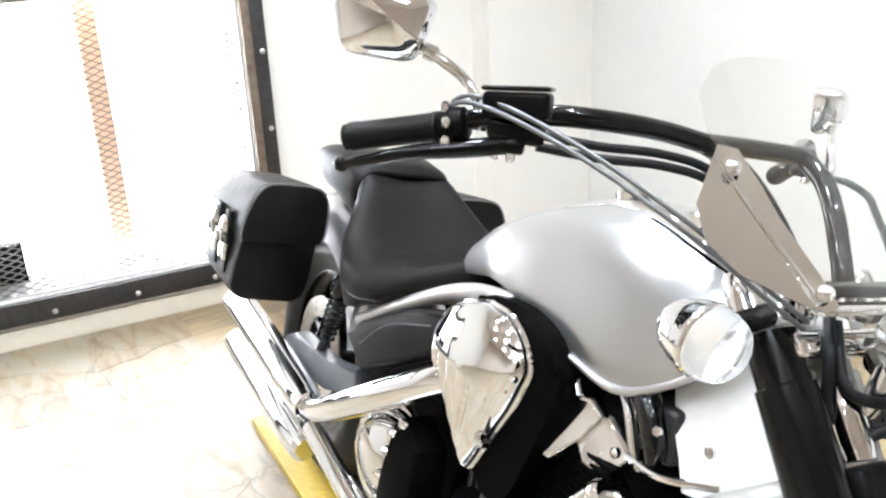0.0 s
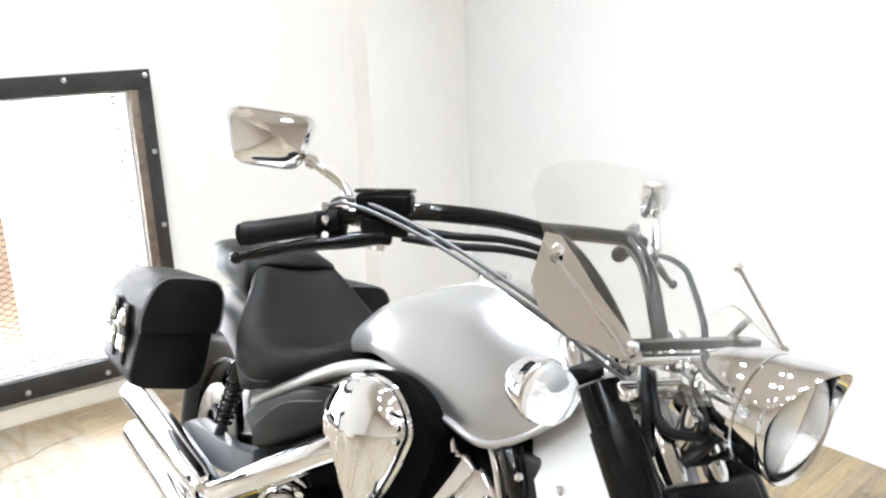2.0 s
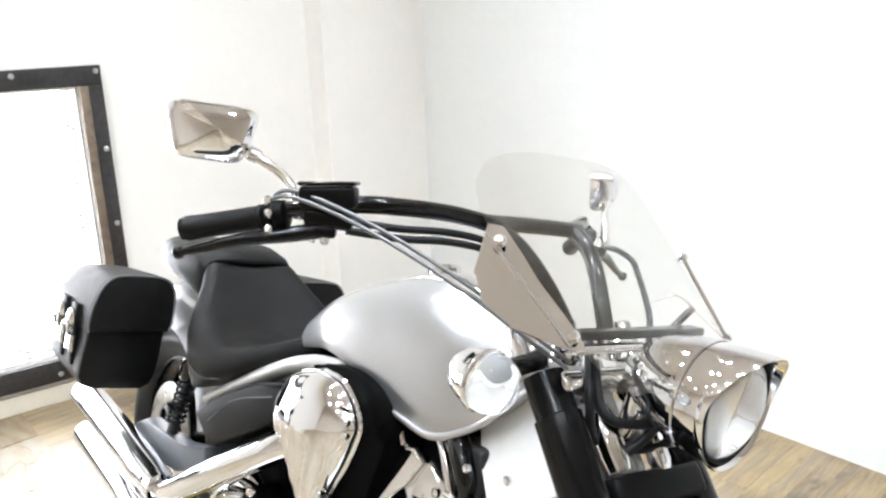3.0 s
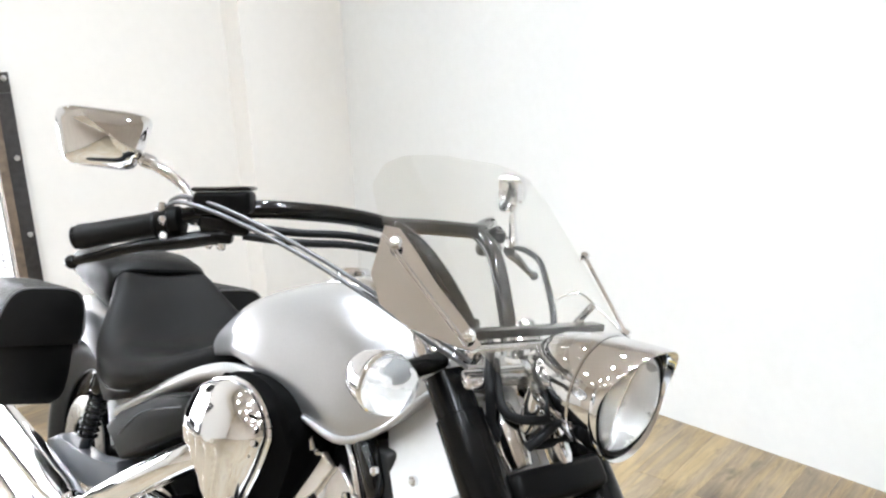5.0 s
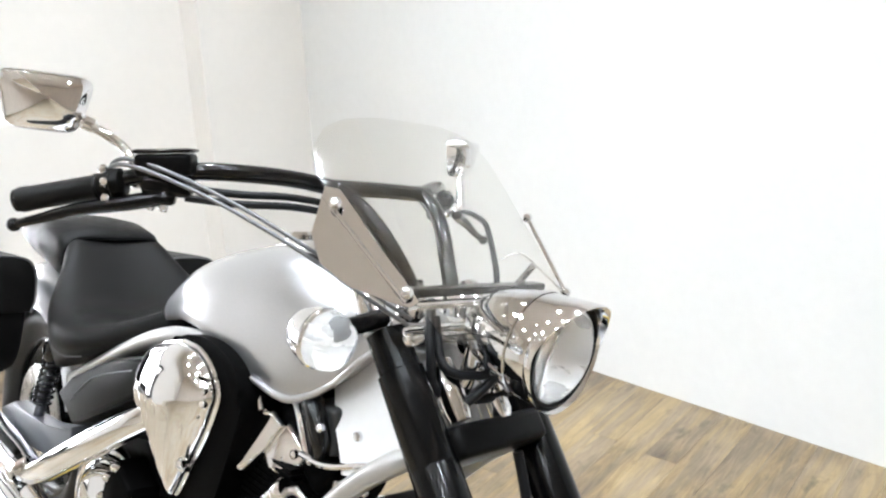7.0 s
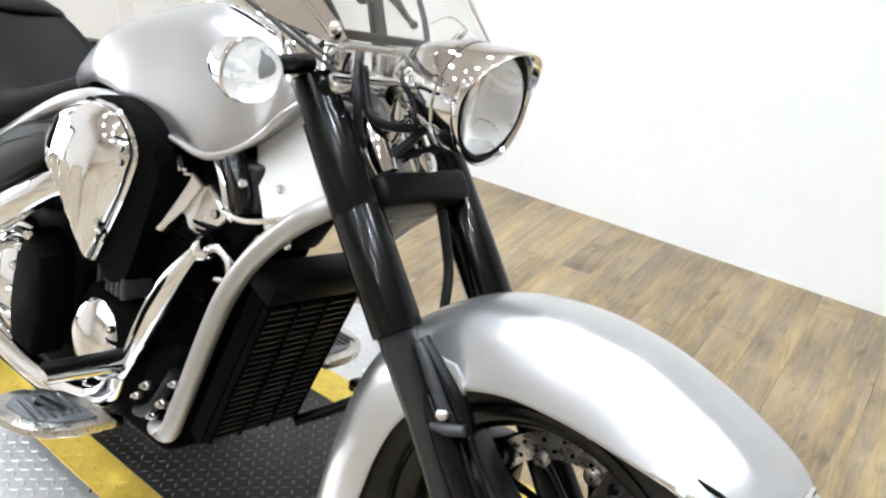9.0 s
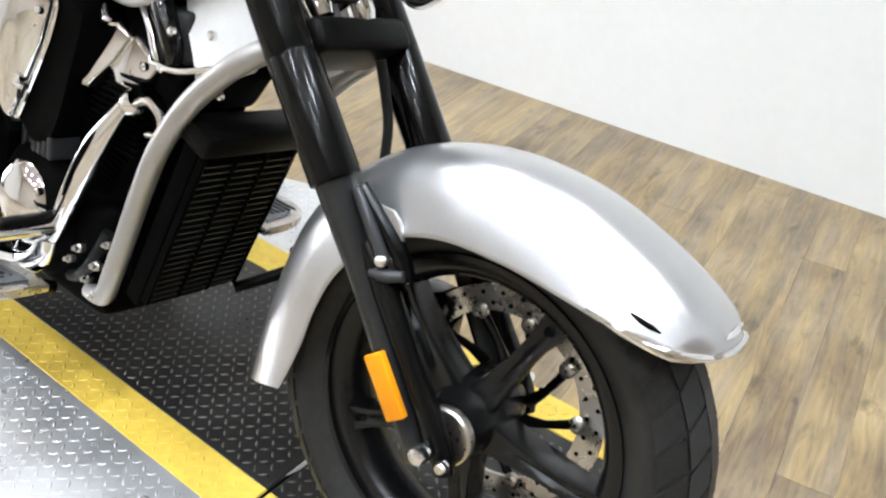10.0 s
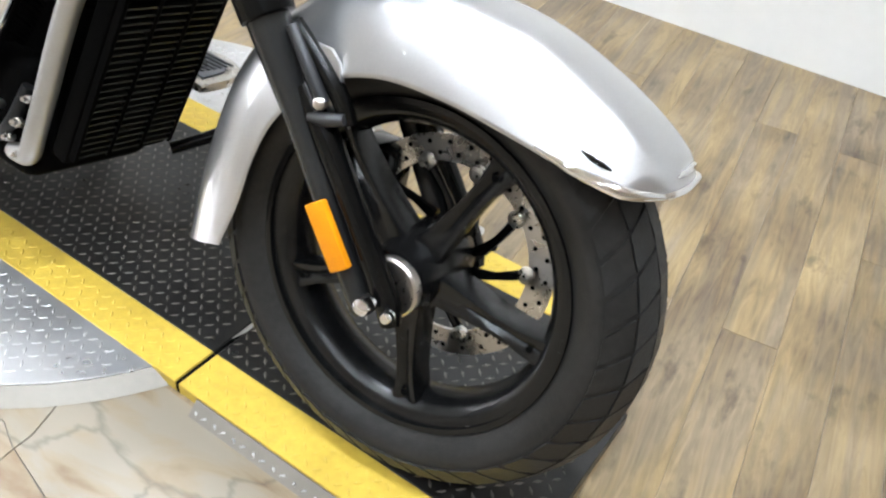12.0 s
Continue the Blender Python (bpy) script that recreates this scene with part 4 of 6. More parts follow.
sub("stay_wire", tube(B(), [(-0.453, 0.140, 1.002), (-0.428, 0.160, 1.018), (-0.402, 0.185, 0.996), (-0.353, 0.190, 0.966)], 0.0018, 8, 6), STEEL, ws)
sub("cross_bar", box(B(), (-0.372, -0.172, 0.955), (-0.348, 0.172, 0.964), 0.003), CHROME, ws)
sub("cross_plate", box(B(), (-0.398, -0.150, 0.966), (-0.372, 0.165, 0.978), 0.003), BLACK_SATIN, ws)

# handlebar: two pullback halves with risers, joined by a cross tube
HALF_BAR = [(-0.598, -0.105, 1.090), (-0.612, -0.165, 1.097), (-0.622, -0.235, 1.099), (-0.648, -0.310, 1.095), (-0.700, -0.372, 1.078), (-0.728, -0.405, 1.060), (-0.812, -0.468, 1.029)]
RISER = [(-0.602, -0.098, 1.089), (-0.583, -0.092, 1.082), (-0.548, -0.082, 1.062), (-0.516, -0.068, 1.030), (-0.488, -0.054, 0.992), (-0.468, -0.046, 0.958), (-0.458, -0.045, 0.915)]
bar = B()


def bar_shift(y, side):
    return 0.0 if side > 0 else float(np.interp(abs(y), [0.10, 0.16, 0.235, 0.31, 0.47], [-0.010, -0.030, -0.072, -0.105, -0.09]))


for side in (1, -1):
    tube(bar, [(x + bar_shift(y, side), y * side, z) for x, y, z in HALF_BAR], [0.0128, 0.0128, 0.0128, 0.0125, 0.0118, 0.0115, 0.0115], 18, 8)
    tube(bar, [(x, y * side, z) for x, y, z in RISER], 0.0132, 18, 8)
tube(bar, [(-0.600, -0.11, 1.090), (-0.606, 0, 1.091), (-0.600, 0.11, 1.090)], 0.0128, 18, 6)
hbar = pf("handlebar", bar, BLACK_GLOSS, "gloss black pullback handlebar")
for side in (1, -1):
    def S(x, y, z, side=side):
        return V(x + bar_shift(y, side), y * side, z)

    def SM(x, y, z, side=side):
        return V(x, y, z) if side > 0 else V(x + 0.030, -y - 0.045, z - 0.006)
    LEVER = [V(-0.655, -0.345, 1.058), V(-0.690, -0.385, 1.043), V(-0.735, -0.432, 1.026), V(-0.785, -0.462, 1.005), V(-0.822, -0.476, 0.992)] if side > 0 else [V(-0.700, 0.310, 1.050), V(-0.722, 0.345, 1.040), V(-0.737, 0.390, 1.026), V(-0.755, 0.445, 1.004), V(-0.772, 0.495, 0.989)]
    g0 = S(-0.728, -0.405, 1.060)
    gd = S(-0.816, -0.472, 1.027) - g0
    n_ = gd.length
    sub("grip", lathe(B(), [(0, 0.0165), (0.003, 0.0182), (0.008, 0.0168), (n_ - 0.016, 0.0168), (n_ - 0.012, 0.0176), (n_ - 0.002, 0.0174), (n_, 0.0140)], g0, gd, 28), LEATHER, hbar, "black rubber grip")
    sub("bar_end", lathe(B(), [(n_ - 0.001, 0.016), (n_ + 0.005, 0.016), (n_ + 0.008, 0.010)], g0, gd, 20), BLACK_SATIN, hbar)
    sub("switch_housing", lathe(B(), [(-0.036, 0.015), (-0.033, 0.0195), (-0.020, 0.0205), (-0.018, 0.0185), (-0.016, 0.0205), (-0.004, 0.0195), (0.0, 0.016)], g0, gd, 24), BLACK_PLASTIC, hbar)
    for a_, back in ((0.2, -0.010), (1.2, -0.004), (2.2, -0.012), (3.3, -0.006), (-0.8, -0.012)):
        d_ = V(math.cos(a_) * 0.75, -0.55 * side * math.cos(a_), math.sin(a_)).normalized()
        sub("housing_screw", lathe(B(), [(0, 0.0068), (0.006, 0.0068), (0.010, 0.004)], g0 + gd.normalized() * back + d_ * 0.020, d_, 12), CHROME, hbar)
    lv = B()
    tube(lv, LEVER, [0.0115, 0.0110, 0.0090, 0.0070, 0.0060], 12, 5)
    bmesh.ops.create_uvsphere(lv, u_segments=14, v_segments=8, radius=0.0098, matrix=Matrix.Translation(LEVER[-1]))
    sub("lever", lv, BLACK_SATIN, hbar, "black hand lever with a ball end")
    pm = Matrix.Translation(S(-0.665, -0.345, 1.072)) @ Matrix.Rotation(side * radians(50), 4, "Z")
    pr = B()
    box(pr, (-0.030, -0.017, -0.014), (0.036, 0.019, 0.012), 0.007, 3, pm)
    box(pr, (-0.014, -0.020, -0.026), (0.016, 0.008, -0.010), 0.005, 2, pm)
    sub("lever_perch", pr, BLACK_SATIN, hbar)
    for q in (S(-0.672, -0.360, 1.046), S(-0.656, -0.350, 1.046)):
        sub("perch_bolt", lathe(B(), [(0, 0.0062), (0.007, 0.0062), (0.010, 0.003)], q, (0, 0, -1), 12), CHROME, hbar)
    mir = B()
    tube(mir, [SM(-0.722, -0.352, 1.070), SM(-0.731, -0.360, 1.097), SM(-0.745, -0.371, 1.118), SM(-0.765, -0.398, 1.136), SM(-0.780, -0.412, 1.143)], [0.0085, 0.0075, 0.0068, 0.0068, 0.0075], 12, 6)
    lathe(mir, [(0, 0.011), (0.018, 0.011), (0.022, 0.008)], SM(-0.722, -0.352, 1.062), (0, 0, 1), 16)
    sub("mirror", mir, CHROME, hbar, "chrome mirror stem")
    sub("mirror_joint", lathe(B(), [(0, 0.006), (0.004, 0.010), (0.018, 0.010), (0.022, 0.006)], SM(-0.770, -0.396, 1.138), (-0.4, -side * 1, 0.35), 16), CHROME, hbar)
    # mirror head: a four-sided shell whose back has a sweeping crease
    mm = Matrix.Translation(SM(-0.826, -0.447, 1.164)) @ Matrix.Rotation(side * radians(-27), 4, "Z") @ Matrix.Rotation(radians(-5), 4, "Y")
    head = []
    for s_, k in ((-0.006, 0.97), (0.0, 1.0), (0.012, 0.985), (0.022, 0.92), (0.031, 0.78), (0.037, 0.55), (0.040, 0.28), (0.041, 0.06)):
        pts = []
        for q in range(56):
            a = q / 56 * 2 * math.pi
            c, z_ = math.cos(a), math.sin(a)
            e = 2 / 5.2
            yy = 0.058 * math.copysign(abs(c) ** e, c)
            zz = 0.040 * math.copysign(abs(z_) ** e, z_)
            yy = yy * (1 + 0.17 * zz / 0.041)
            fold = 0.010 * max(-1.0, min(1.0, (zz + 0.62 * yy) / 0.012)) if s_ > 0.006 else 0.0
            pts.append(mm @ V(s_ + fold * k * min(1.0, s_ / 0.025), yy * k * side + side * 0.006 * (1 - k), zz * k + (1 - k) * 0.004))
        head.append(pts)
    bm = B()
    add_rings(bm, head)
    sub("mirror_head", bm, CHROME, hbar, "chrome mirror housing", 30)
    inv = mm.inverted()
    flat = [inv @ p for p in head[0]]
    gl = B()
    add_rings(gl, [[mm @ V(-0.0085, q.y * 0.96, q.z * 0.95) for q in flat], [mm @ V(-0.0062, q.y * 0.96, q.z * 0.95) for q in flat]])
    sub("mirror_glass", gl, MIRROR_GLASS, hbar)
    if side == 1:
        mt = Matrix.Translation(S(-0.663, -0.348, 1.105)) @ Matrix.Rotation(radians(43), 4, "Z") @ Matrix.Rotation(radians(-8), 4, "Y")
        mc = B()
        box(mc, (-0.038, -0.022, -0.020), (0.038, 0.022, 0.010), 0.006, 3, mt)
        sub("brake_reservoir", mc, BLACK_PLASTIC, hbar, "black brake fluid reservoir")
        ld = B()
        box(ld, (-0.0395, -0.0235, 0.0105), (0.0395, 0.0235, 0.0165), 0.004, 2, mt)
        sub("reservoir_lid", ld, BLACK_SATIN, hbar)
CABLE_RUN = [(-0.740, -0.388, 1.076), (-0.722, -0.392, 1.094), (-0.690, -0.388, 1.102), (-0.645, -0.362, 1.094), (-0.590, -0.312, 1.070), (-0.53, -0.258, 1.036), (-0.47, -0.203, 0.996), (-0.43, -0.160, 0.962), (-0.40, -0.110, 0.930)]
for dy, dz in ((0.0, 0.0), (-0.005, -0.008)):
    sub("throttle_cable", tube(B(), [(x, y + dy, z + dz) for x, y, z in CABLE_RUN], 0.0030, 10, 8), BRAID, hbar, "grey sleeved throttle cable")
for dz, dx in ((0.0, 0.0), (-0.013, 0.006)):
    sub("brake_hose", tube(B(), [(-0.645 + dx, -0.330, 1.072 + dz), (-0.612 + dx, -0.262, 1.070 + dz), (-0.590 + dx, -0.185, 1.072 + dz), (-0.570 + dx, -0.120, 1.062 + dz), (-0.535 + dx, -0.095, 1.028 + dz), (-0.49, -0.085, 0.96)], 0.0056, 10, 8), CABLE, hbar)
sub("clutch_cable", tube(B(), [(-0.700, 0.335, 1.055), (-0.651, 0.300, 1.056), (-0.605, 0.282, 1.045), (-0.573, 0.260, 1.026), (-0.515, 0.208, 0.995), (-0.470, 0.165, 0.962), (-0.455, 0.15, 0.90)], 0.0055, 10, 8), CABLE, hbar)
for y in (-0.055, 0.055):
    sub("riser_clamp", lathe(B(), [(0, 0.024), (0.03, 0.024), (0.034, 0.020)], (-0.453, y, 0.915), (0, 0, 1), 20), CHROME, hbar)
pf("brake_line", tube(B(), [(-0.30, 0.045, 0.745), (-0.285, 0.05, 0.70), (-0.270, 0.05, 0.655), (-0.262, 0.045, 0.60)], 0.008, 10, 6), CABLE, "black brake hose below the yoke")

# fuel tank: rows of x, lip height, crown height, half-width at the lip
TANK = [(-1.155, 0.752, 0.785, 0.070), (-1.13, 0.752, 0.818, 0.093), (-1.10, 0.762, 0.842, 0.102), (-1.04, 0.778, 0.881, 0.120), (-0.97, 0.796, 0.914, 0.139), (-0.89, 0.792, 0.943, 0.142), (-0.80, 0.768, 0.967, 0.136), (-0.71, 0.748, 0.978, 0.130), (-0.63, 0.746, 0.963, 0.122), (-0.56, 0.785, 0.938, 0.106), (-0.51, 0.832, 0.918, 0.100), (-0.485, 0.868, 0.900, 0.080), (-0.476, 0.882, 0.892, 0.045)]


def glide(rows, x):
    """Smooth table: rows of (x, a, b, ...) looked up at x along a cubic."""
    xs = [r[0] for r in rows]
    i = max(0, min(len(xs) - 2, int(np.searchsorted(xs, x)) - 1))
    h = xs[i + 1] - xs[i]
    t = (x - xs[i]) / h
    out = []
    for k in range(1, len(rows[0])):
        v = [r[k] for r in rows]
        m = [float(g) for g in np.gradient(v, xs)]
        out.append((2 * t**3 - 3 * t * t + 1) * v[i] + (t**3 - 2 * t * t + t) * h * m[i] + (3 * t * t - 2 * t**3) * v[i + 1] + (t**3 - t * t) * h * m[i + 1])
    return out


def tank_point(x, a):
    """A point of the tank's skin: a runs from the crown (0) to the lip (a quarter turn)."""
    zb, zt, hw = glide(TANK, x)
    return V(x, hw * math.sin(a) ** 0.72, zb + max(0.004, zt - zb) * max(0.0, math.cos(a)) ** 0.70)


def tank_ring(x):
    zb, zt, hw = glide(TANK, x)
    half = [tank_point(x, k / 22 * math.pi / 2) for k in range(23)]
    half += [V(x, hw * 0.97, zb - 0.006), V(x, hw * 0.90, zb - 0.004), V(x, hw * 0.5, zb + 0.012)]
    return half + [V(q.x, -q.y, q.z) for q in half[:0:-1]]


bm = B()
add_rings(bm, [tank_ring(float(x)) for x in np.linspace(-1.155, -0.476, 64)])
bmesh.ops.smooth_vert(bm, verts=bm.verts[:], factor=0.3, use_axis_x=True, use_axis_y=True, use_axis_z=True)
tank = pb("fuel_tank", bm, SILVER, "silver painted teardrop fuel tank", 60)
for side in (-1, 1):
    line = [tank_point(float(x), math.pi / 2) for x in np.linspace(-0.76, -0.484, 16)]
    sub("tank_seam", tube(B(), [(q.x, side * (q.y + 0.001), q.z - 0.003) for q in line], [0.001, 0.0045, 0.006, 0.0065, 0.0065, 0.006, 0.0055, 0.005], 10, 2), SILVER, tank, "rolled seam flange along the lower edge")


def crown(x):
    return glide(TANK, x)[1]


CONSOLE = [(-0.92, 0.012), (-0.86, 0.036), (-0.78, 0.052), (-0.70, 0.060), (-0.62, 0.057), (-0.56, 0.045), (-0.515, 0.030)]
con = B()
add_rings(con, [ring_section(x, 0, crown(x) - 0.004, hw, 0.013, 0.03, 24, 2.6) for x, hw in CONSOLE])
sub("console", con, CHROME, tank, "chrome tank-top console")
for side in (-1, 1):
    sub("console_trim", tube(B(), [(x, side * (hw + 0.003), crown(x) - 0.004 - 3.2 * hw * hw) for x, hw in CONSOLE], 0.0042, 8, 5), BLACK_GLOSS, tank, "black edge strip")
sub("speedometer", lathe(B(), [(0, 0.043), (0.016, 0.045), (0.022, 0.041), (0.020, 0.037), (0.019, 0.01)], (-0.655, 0, 0.968), (-0.30, 0, 1), 32), CHROME, tank)
sub("filler_cap", lathe(B(), [(0, 0.030), (0.010, 0.031), (0.016, 0.025), (0.017, 0.005)], (-0.82, 0, 0.968), (-0.2, 0, 1), 28), CHROME, tank)
for x_, y_, z_ in ((-0.575, -0.045, 0.955), (-0.60, -0.055, 0.962), (-0.545, -0.04, 0.945), (-0.53, 0.03, 0.95)):
    sub("console_screw", lathe(B(), [(0, 0.008), (0.006, 0.008), (0.010, 0.005)], (x_, y_, z_ - 0.004), (0.3, -0.3, 1), 14), CHROME, tank)

# seats: rows of x, height along the middle, half-width, lower edge of the skirt
SEAT = [(-1.595, 0.834, 0.118, 0.70), (-1.575, 0.827, 0.126, 0.66), (-1.54, 0.802, 0.143, 0.62), (-1.50, 0.768, 0.170, 0.585), (-1.45, 0.730, 0.200, 0.568), (-1.39, 0.706, 0.213, 0.590), (-1.32, 0.700, 0.209, 0.622), (-1.25, 0.710, 0.190, 0.655), (-1.18, 0.735, 0.158, 0.692), (-1.12, 0.766, 0.115, 0.728), (-1.07, 0.790, 0.070, 0.752)]
# across the seat: a shallow dish, a rolled shoulder, then the skirt
SEAT_SHAPE = ((0.0, -0.004), (0.2, -0.003), (0.4, 0.0), (0.58, 0.004), (0.72, 0.007), (0.83, 0.006), (0.91, 0.0), (0.965, -0.010), (0.995, -0.024), (1.0, -0.040))
bm = B()
rings = []
for x in np.linspace(-1.595, -1.07, 44):
    x = float(x)
    zt, hw, zb = glide(SEAT, x)
    half = [(hw * s, zt + d) for s, d in SEAT_SHAPE]
    low = min(zb, zt - 0.05)
    half += [(hw * 0.975, (zt - 0.04) * 0.6 + low * 0.4), (hw * 0.92, (zt - 0.04) * 0.3 + low * 0.7), (hw * 0.86, low), (hw * 0.80, low - 0.002), (hw * 0.4, low + 0.006)]
    rings.append([V(x, y, z) for y, z in half] + [V(x, -y, z) for y, z in half[:0:-1]])
add_rings(bm, rings)
bmesh.ops.smooth_vert(bm, verts=bm.verts[:], factor=0.3, use_axis_x=True, use_axis_y=True, use_axis_z=True)
seat = pb("rider_seat", bm, LEATHER, "black vinyl rider seat", 70)
bm = B()
rings = []
for x, zt, hw, zb in ((-1.590, 0.838, 0.116, 0.70), (-1.596, 0.850, 0.122, 0.70), (-1.625, 0.864, 0.127, 0.70), (-1.70, 0.872, 0.132, 0.72), (-1.80, 0.866, 0.130, 0.74), (-1.90, 0.853, 0.112, 0.76), (-1.97, 0.836, 0.085, 0.78), (-2.0, 0.813, 0.05, 0.79)):
    rings.append(ring_section(x, 0, zt - 0.045, hw, 0.045, zt - 0.045 - zb, 40, 2.7))
add_rings(bm, rings)
pb("passenger_seat", bm, LEATHER, "black vinyl passenger seat", 60)
sm = B()
tube(sm, [(-1.572, -0.128, 0.775), (-1.581, -0.120, 0.812), (-1.586, -0.088, 0.836), (-1.588, 0, 0.836), (-1.586, 0.088, 0.836), (-1.581, 0.120, 0.812), (-1.572, 0.128, 0.775)], 0.0055, 8, 6)
sub("seat_seam", sm, SEAM, seat)
for side in (-1, 1):
    sub("skirt_seam", tube(B(), [(x, side * (glide(SEAT, x)[1] * 0.985 - 0.002), glide(SEAT, x)[0] - dz) for x, dz in ((-1.44, 0.070), (-1.39, 0.074), (-1.33, 0.072), (-1.27, 0.064))], 0.0016, 6, 4), DARK_STEEL, seat)

# rear fender and wheel
bm = B()
rings = []
RC = V(-1.78, 0, 0.327)
for a in np.linspace(radians(20), radians(165), 22):
    R_ = 0.385
    c = RC + V(R_ * math.cos(a), 0, R_ * math.sin(a) * 1.08)
    d = V(math.cos(a), 0, math.sin(a))
    rings.append([c + V(0, y, 0) - d * dd for y, dd in ((-0.11, 0.12), (-0.112, 0.06), (-0.10, 0.02), (-0.06, 0.004), (0, 0), (0.06, 0.004), (0.10, 0.02), (0.112, 0.06), (0.11, 0.12), (0.106, 0.12), (0.106, 0.06), (0.095, 0.024), (0, 0.006), (-0.095, 0.024), (-0.106, 0.06), (-0.106, 0.12))])
add_rings(bm, rings)
pb("rear_fender", bm, SILVER, "silver painted rear fender", 60)
rear_wheel = build_wheel(RC, 0.327, 0.082, 0.205, M_B, "rear_wheel", "black rear tyre on a cast wheel")
for k in range(5):
    sub("spoke", spoke_mesh(RC, 0.4 + k * 2 * math.pi / 5, 0.034, 0.186), WHEEL_PAINT, rear_wheel)
sub("brake_disc", lathe(B(), [(-0.002, 0.085), (-0.002, 0.14), (0.002, 0.14), (0.002, 0.085)], RC + V(0, -0.075, 0), (0, 1, 0), 48, close=True), STEEL, rear_wheel)

# saddlebags: sections across x, given for the right side
BAG = [(-0.162, 0.632), (-0.166, 0.56), (-0.172, 0.515), (-0.182, 0.494), (-0.205, 0.480), (-0.325, 0.486), (-0.346, 0.496), (-0.356, 0.516), (-0.352, 0.57), (-0.343, 0.632)]
LID = [(-0.155, 0.628), (-0.147, 0.6558), (-0.147, 0.708), (-0.153, 0.7385), (-0.168, 0.7585), (-0.195, 0.7681), (-0.24, 0.7698), (-0.282, 0.7689), (-0.305, 0.762), (-0.322, 0.7463), (-0.335, 0.7211), (-0.347, 0.6819), (-0.352, 0.6471), (-0.35, 0.628)]


def bag_rings(outline, stations, side, mid):
    return [[V(x, side * -(mid[0] + (y - mid[0]) * k), mid[1] + (z - mid[1]) * k - 0.10 * max(0.0, -1.73 - x) * (z > 0.7)) for y, z in outline] for x, k in stations]


for side in (-1, 1):
    body = pb("saddlebag", B(), LEATHER, "black vinyl saddlebag with chrome buckles", 50)
    bm = B()
    add_rings(bm, bag_rings(BAG, ((-1.722, 0.955), (-1.724, 0.975), (-1.732, 0.993), (-1.745, 1.0), (-1.93, 0.98), (-1.99, 0.95), (-2.0, 0.90)), side, (-0.255, 0.56)))
    body.data = finish("saddlebag", bm, LEATHER, 50)
    lid = B()
    add_rings(lid, bag_rings(LID, ((-1.708, 0.93), (-1.7095, 0.965), (-1.716, 0.99), (-1.728, 1.0), (-1.93, 0.985), (-2.0, 0.95), (-2.012, 0.90)), side, (-0.25, 0.695)))
    sub("lid", lid, LEATHER, body, "overhanging black lid", 50)
    pp = B()
    tube(pp, [q + V(0.006, 0, 0) for q in bag_rings(LID, ((-1.716, 0.975),), side, (-0.25, 0.695))[0]], 0.0028, 8, 3)
    sub("piping", pp, BRAID, body)
    for x in (-1.80, -1.885):
        st_ = B()
        box(st_, (x - 0.018, side * 0.354 - 0.006, 0.53), (x + 0.018, side * 0.354 + 0.005, 0.68), 0.003)
        sub("strap", st_, LEATHER, body)
        bk = B()
        lathe(bk, [(0, 0.024), (0.006, 0.027), (0.013, 0.020), (0.016, 0.004)], (x, side * 0.359, 0.640), (0, side, 0), 20)
        box(bk, (x - 0.022, side * 0.362 - 0.006, 0.560), (x + 0.022, side * 0.362 + 0.010, 0.605), 0.006)
        tube(bk, [(x - 0.018, side * 0.372, 0.605), (x - 0.016, side * 0.376, 0.63), (x + 0.016, side * 0.376, 0.63), (x + 0.018, side * 0.372, 0.605)], 0.004, 8, 4)
        sub("buckle", bk, CHROME, body, "chrome buckle")
    body.matrix_basis = M_B @ Matrix.Translation((0.05, side * 0.004, 0.012))
# frame
for side in (-1, 1):
    pb("frame_rail", tube(B(), [(-1.405, side * 0.150, 0.552), (-1.25, side * 0.150, 0.636), (-1.08, side * 0.150, 0.722), (-0.99, side * 0.148, 0.757), (-0.93, side * 0.138, 0.770), (-0.84, side * 0.10, 0.775)], [0.014, 0.015, 0.016, 0.016, 0.015, 0.013], 16, 6), SATIN, "silver frame rail below the seat")
    pb("down_tube", tube(B(), [(-0.345, side * 0.10, 0.755), (-0.385, side * 0.127, 0.722), (-0.433, side * 0.13, 0.682), (-0.490, side * 0.13, 0.622), (-0.540, side * 0.13, 0.545), (-0.573, side * 0.13, 0.462), (-0.602, side * 0.13, 0.375), (-0.630, side * 0.13, 0.295), (-0.652, side * 0.127, 0.250), (-0.700, side * 0.118, 0.236)], 0.0172, 16, 6), SATIN, "silver frame down tube")
    nk = B()
    slab(nk, [(-0.585, 0.775), (-0.548, 0.725), (-0.498, 0.664), (-0.455, 0.672), (-0.405, 0.70), (-0.375, 0.76), (-0.42, 0.86), (-0.56, 0.86)], "xz", side * 0.055, side * 0.075, 0.006)
    # lower edge pushed out, so the panel tips up to catch ceiling light
    for v in nk.verts:
        v.co.y += side * (0.78 - v.co.z) * 0.32
    pb("neck_plate", nk, LIT_SILVER, "silver frame neck panel, brightened as if strongly lit")
pb("steering_head", lathe(B(), [(0, 0.034), (0.17, 0.034)], (-0.372, 0, 0.765), FD, 24), SATIN)

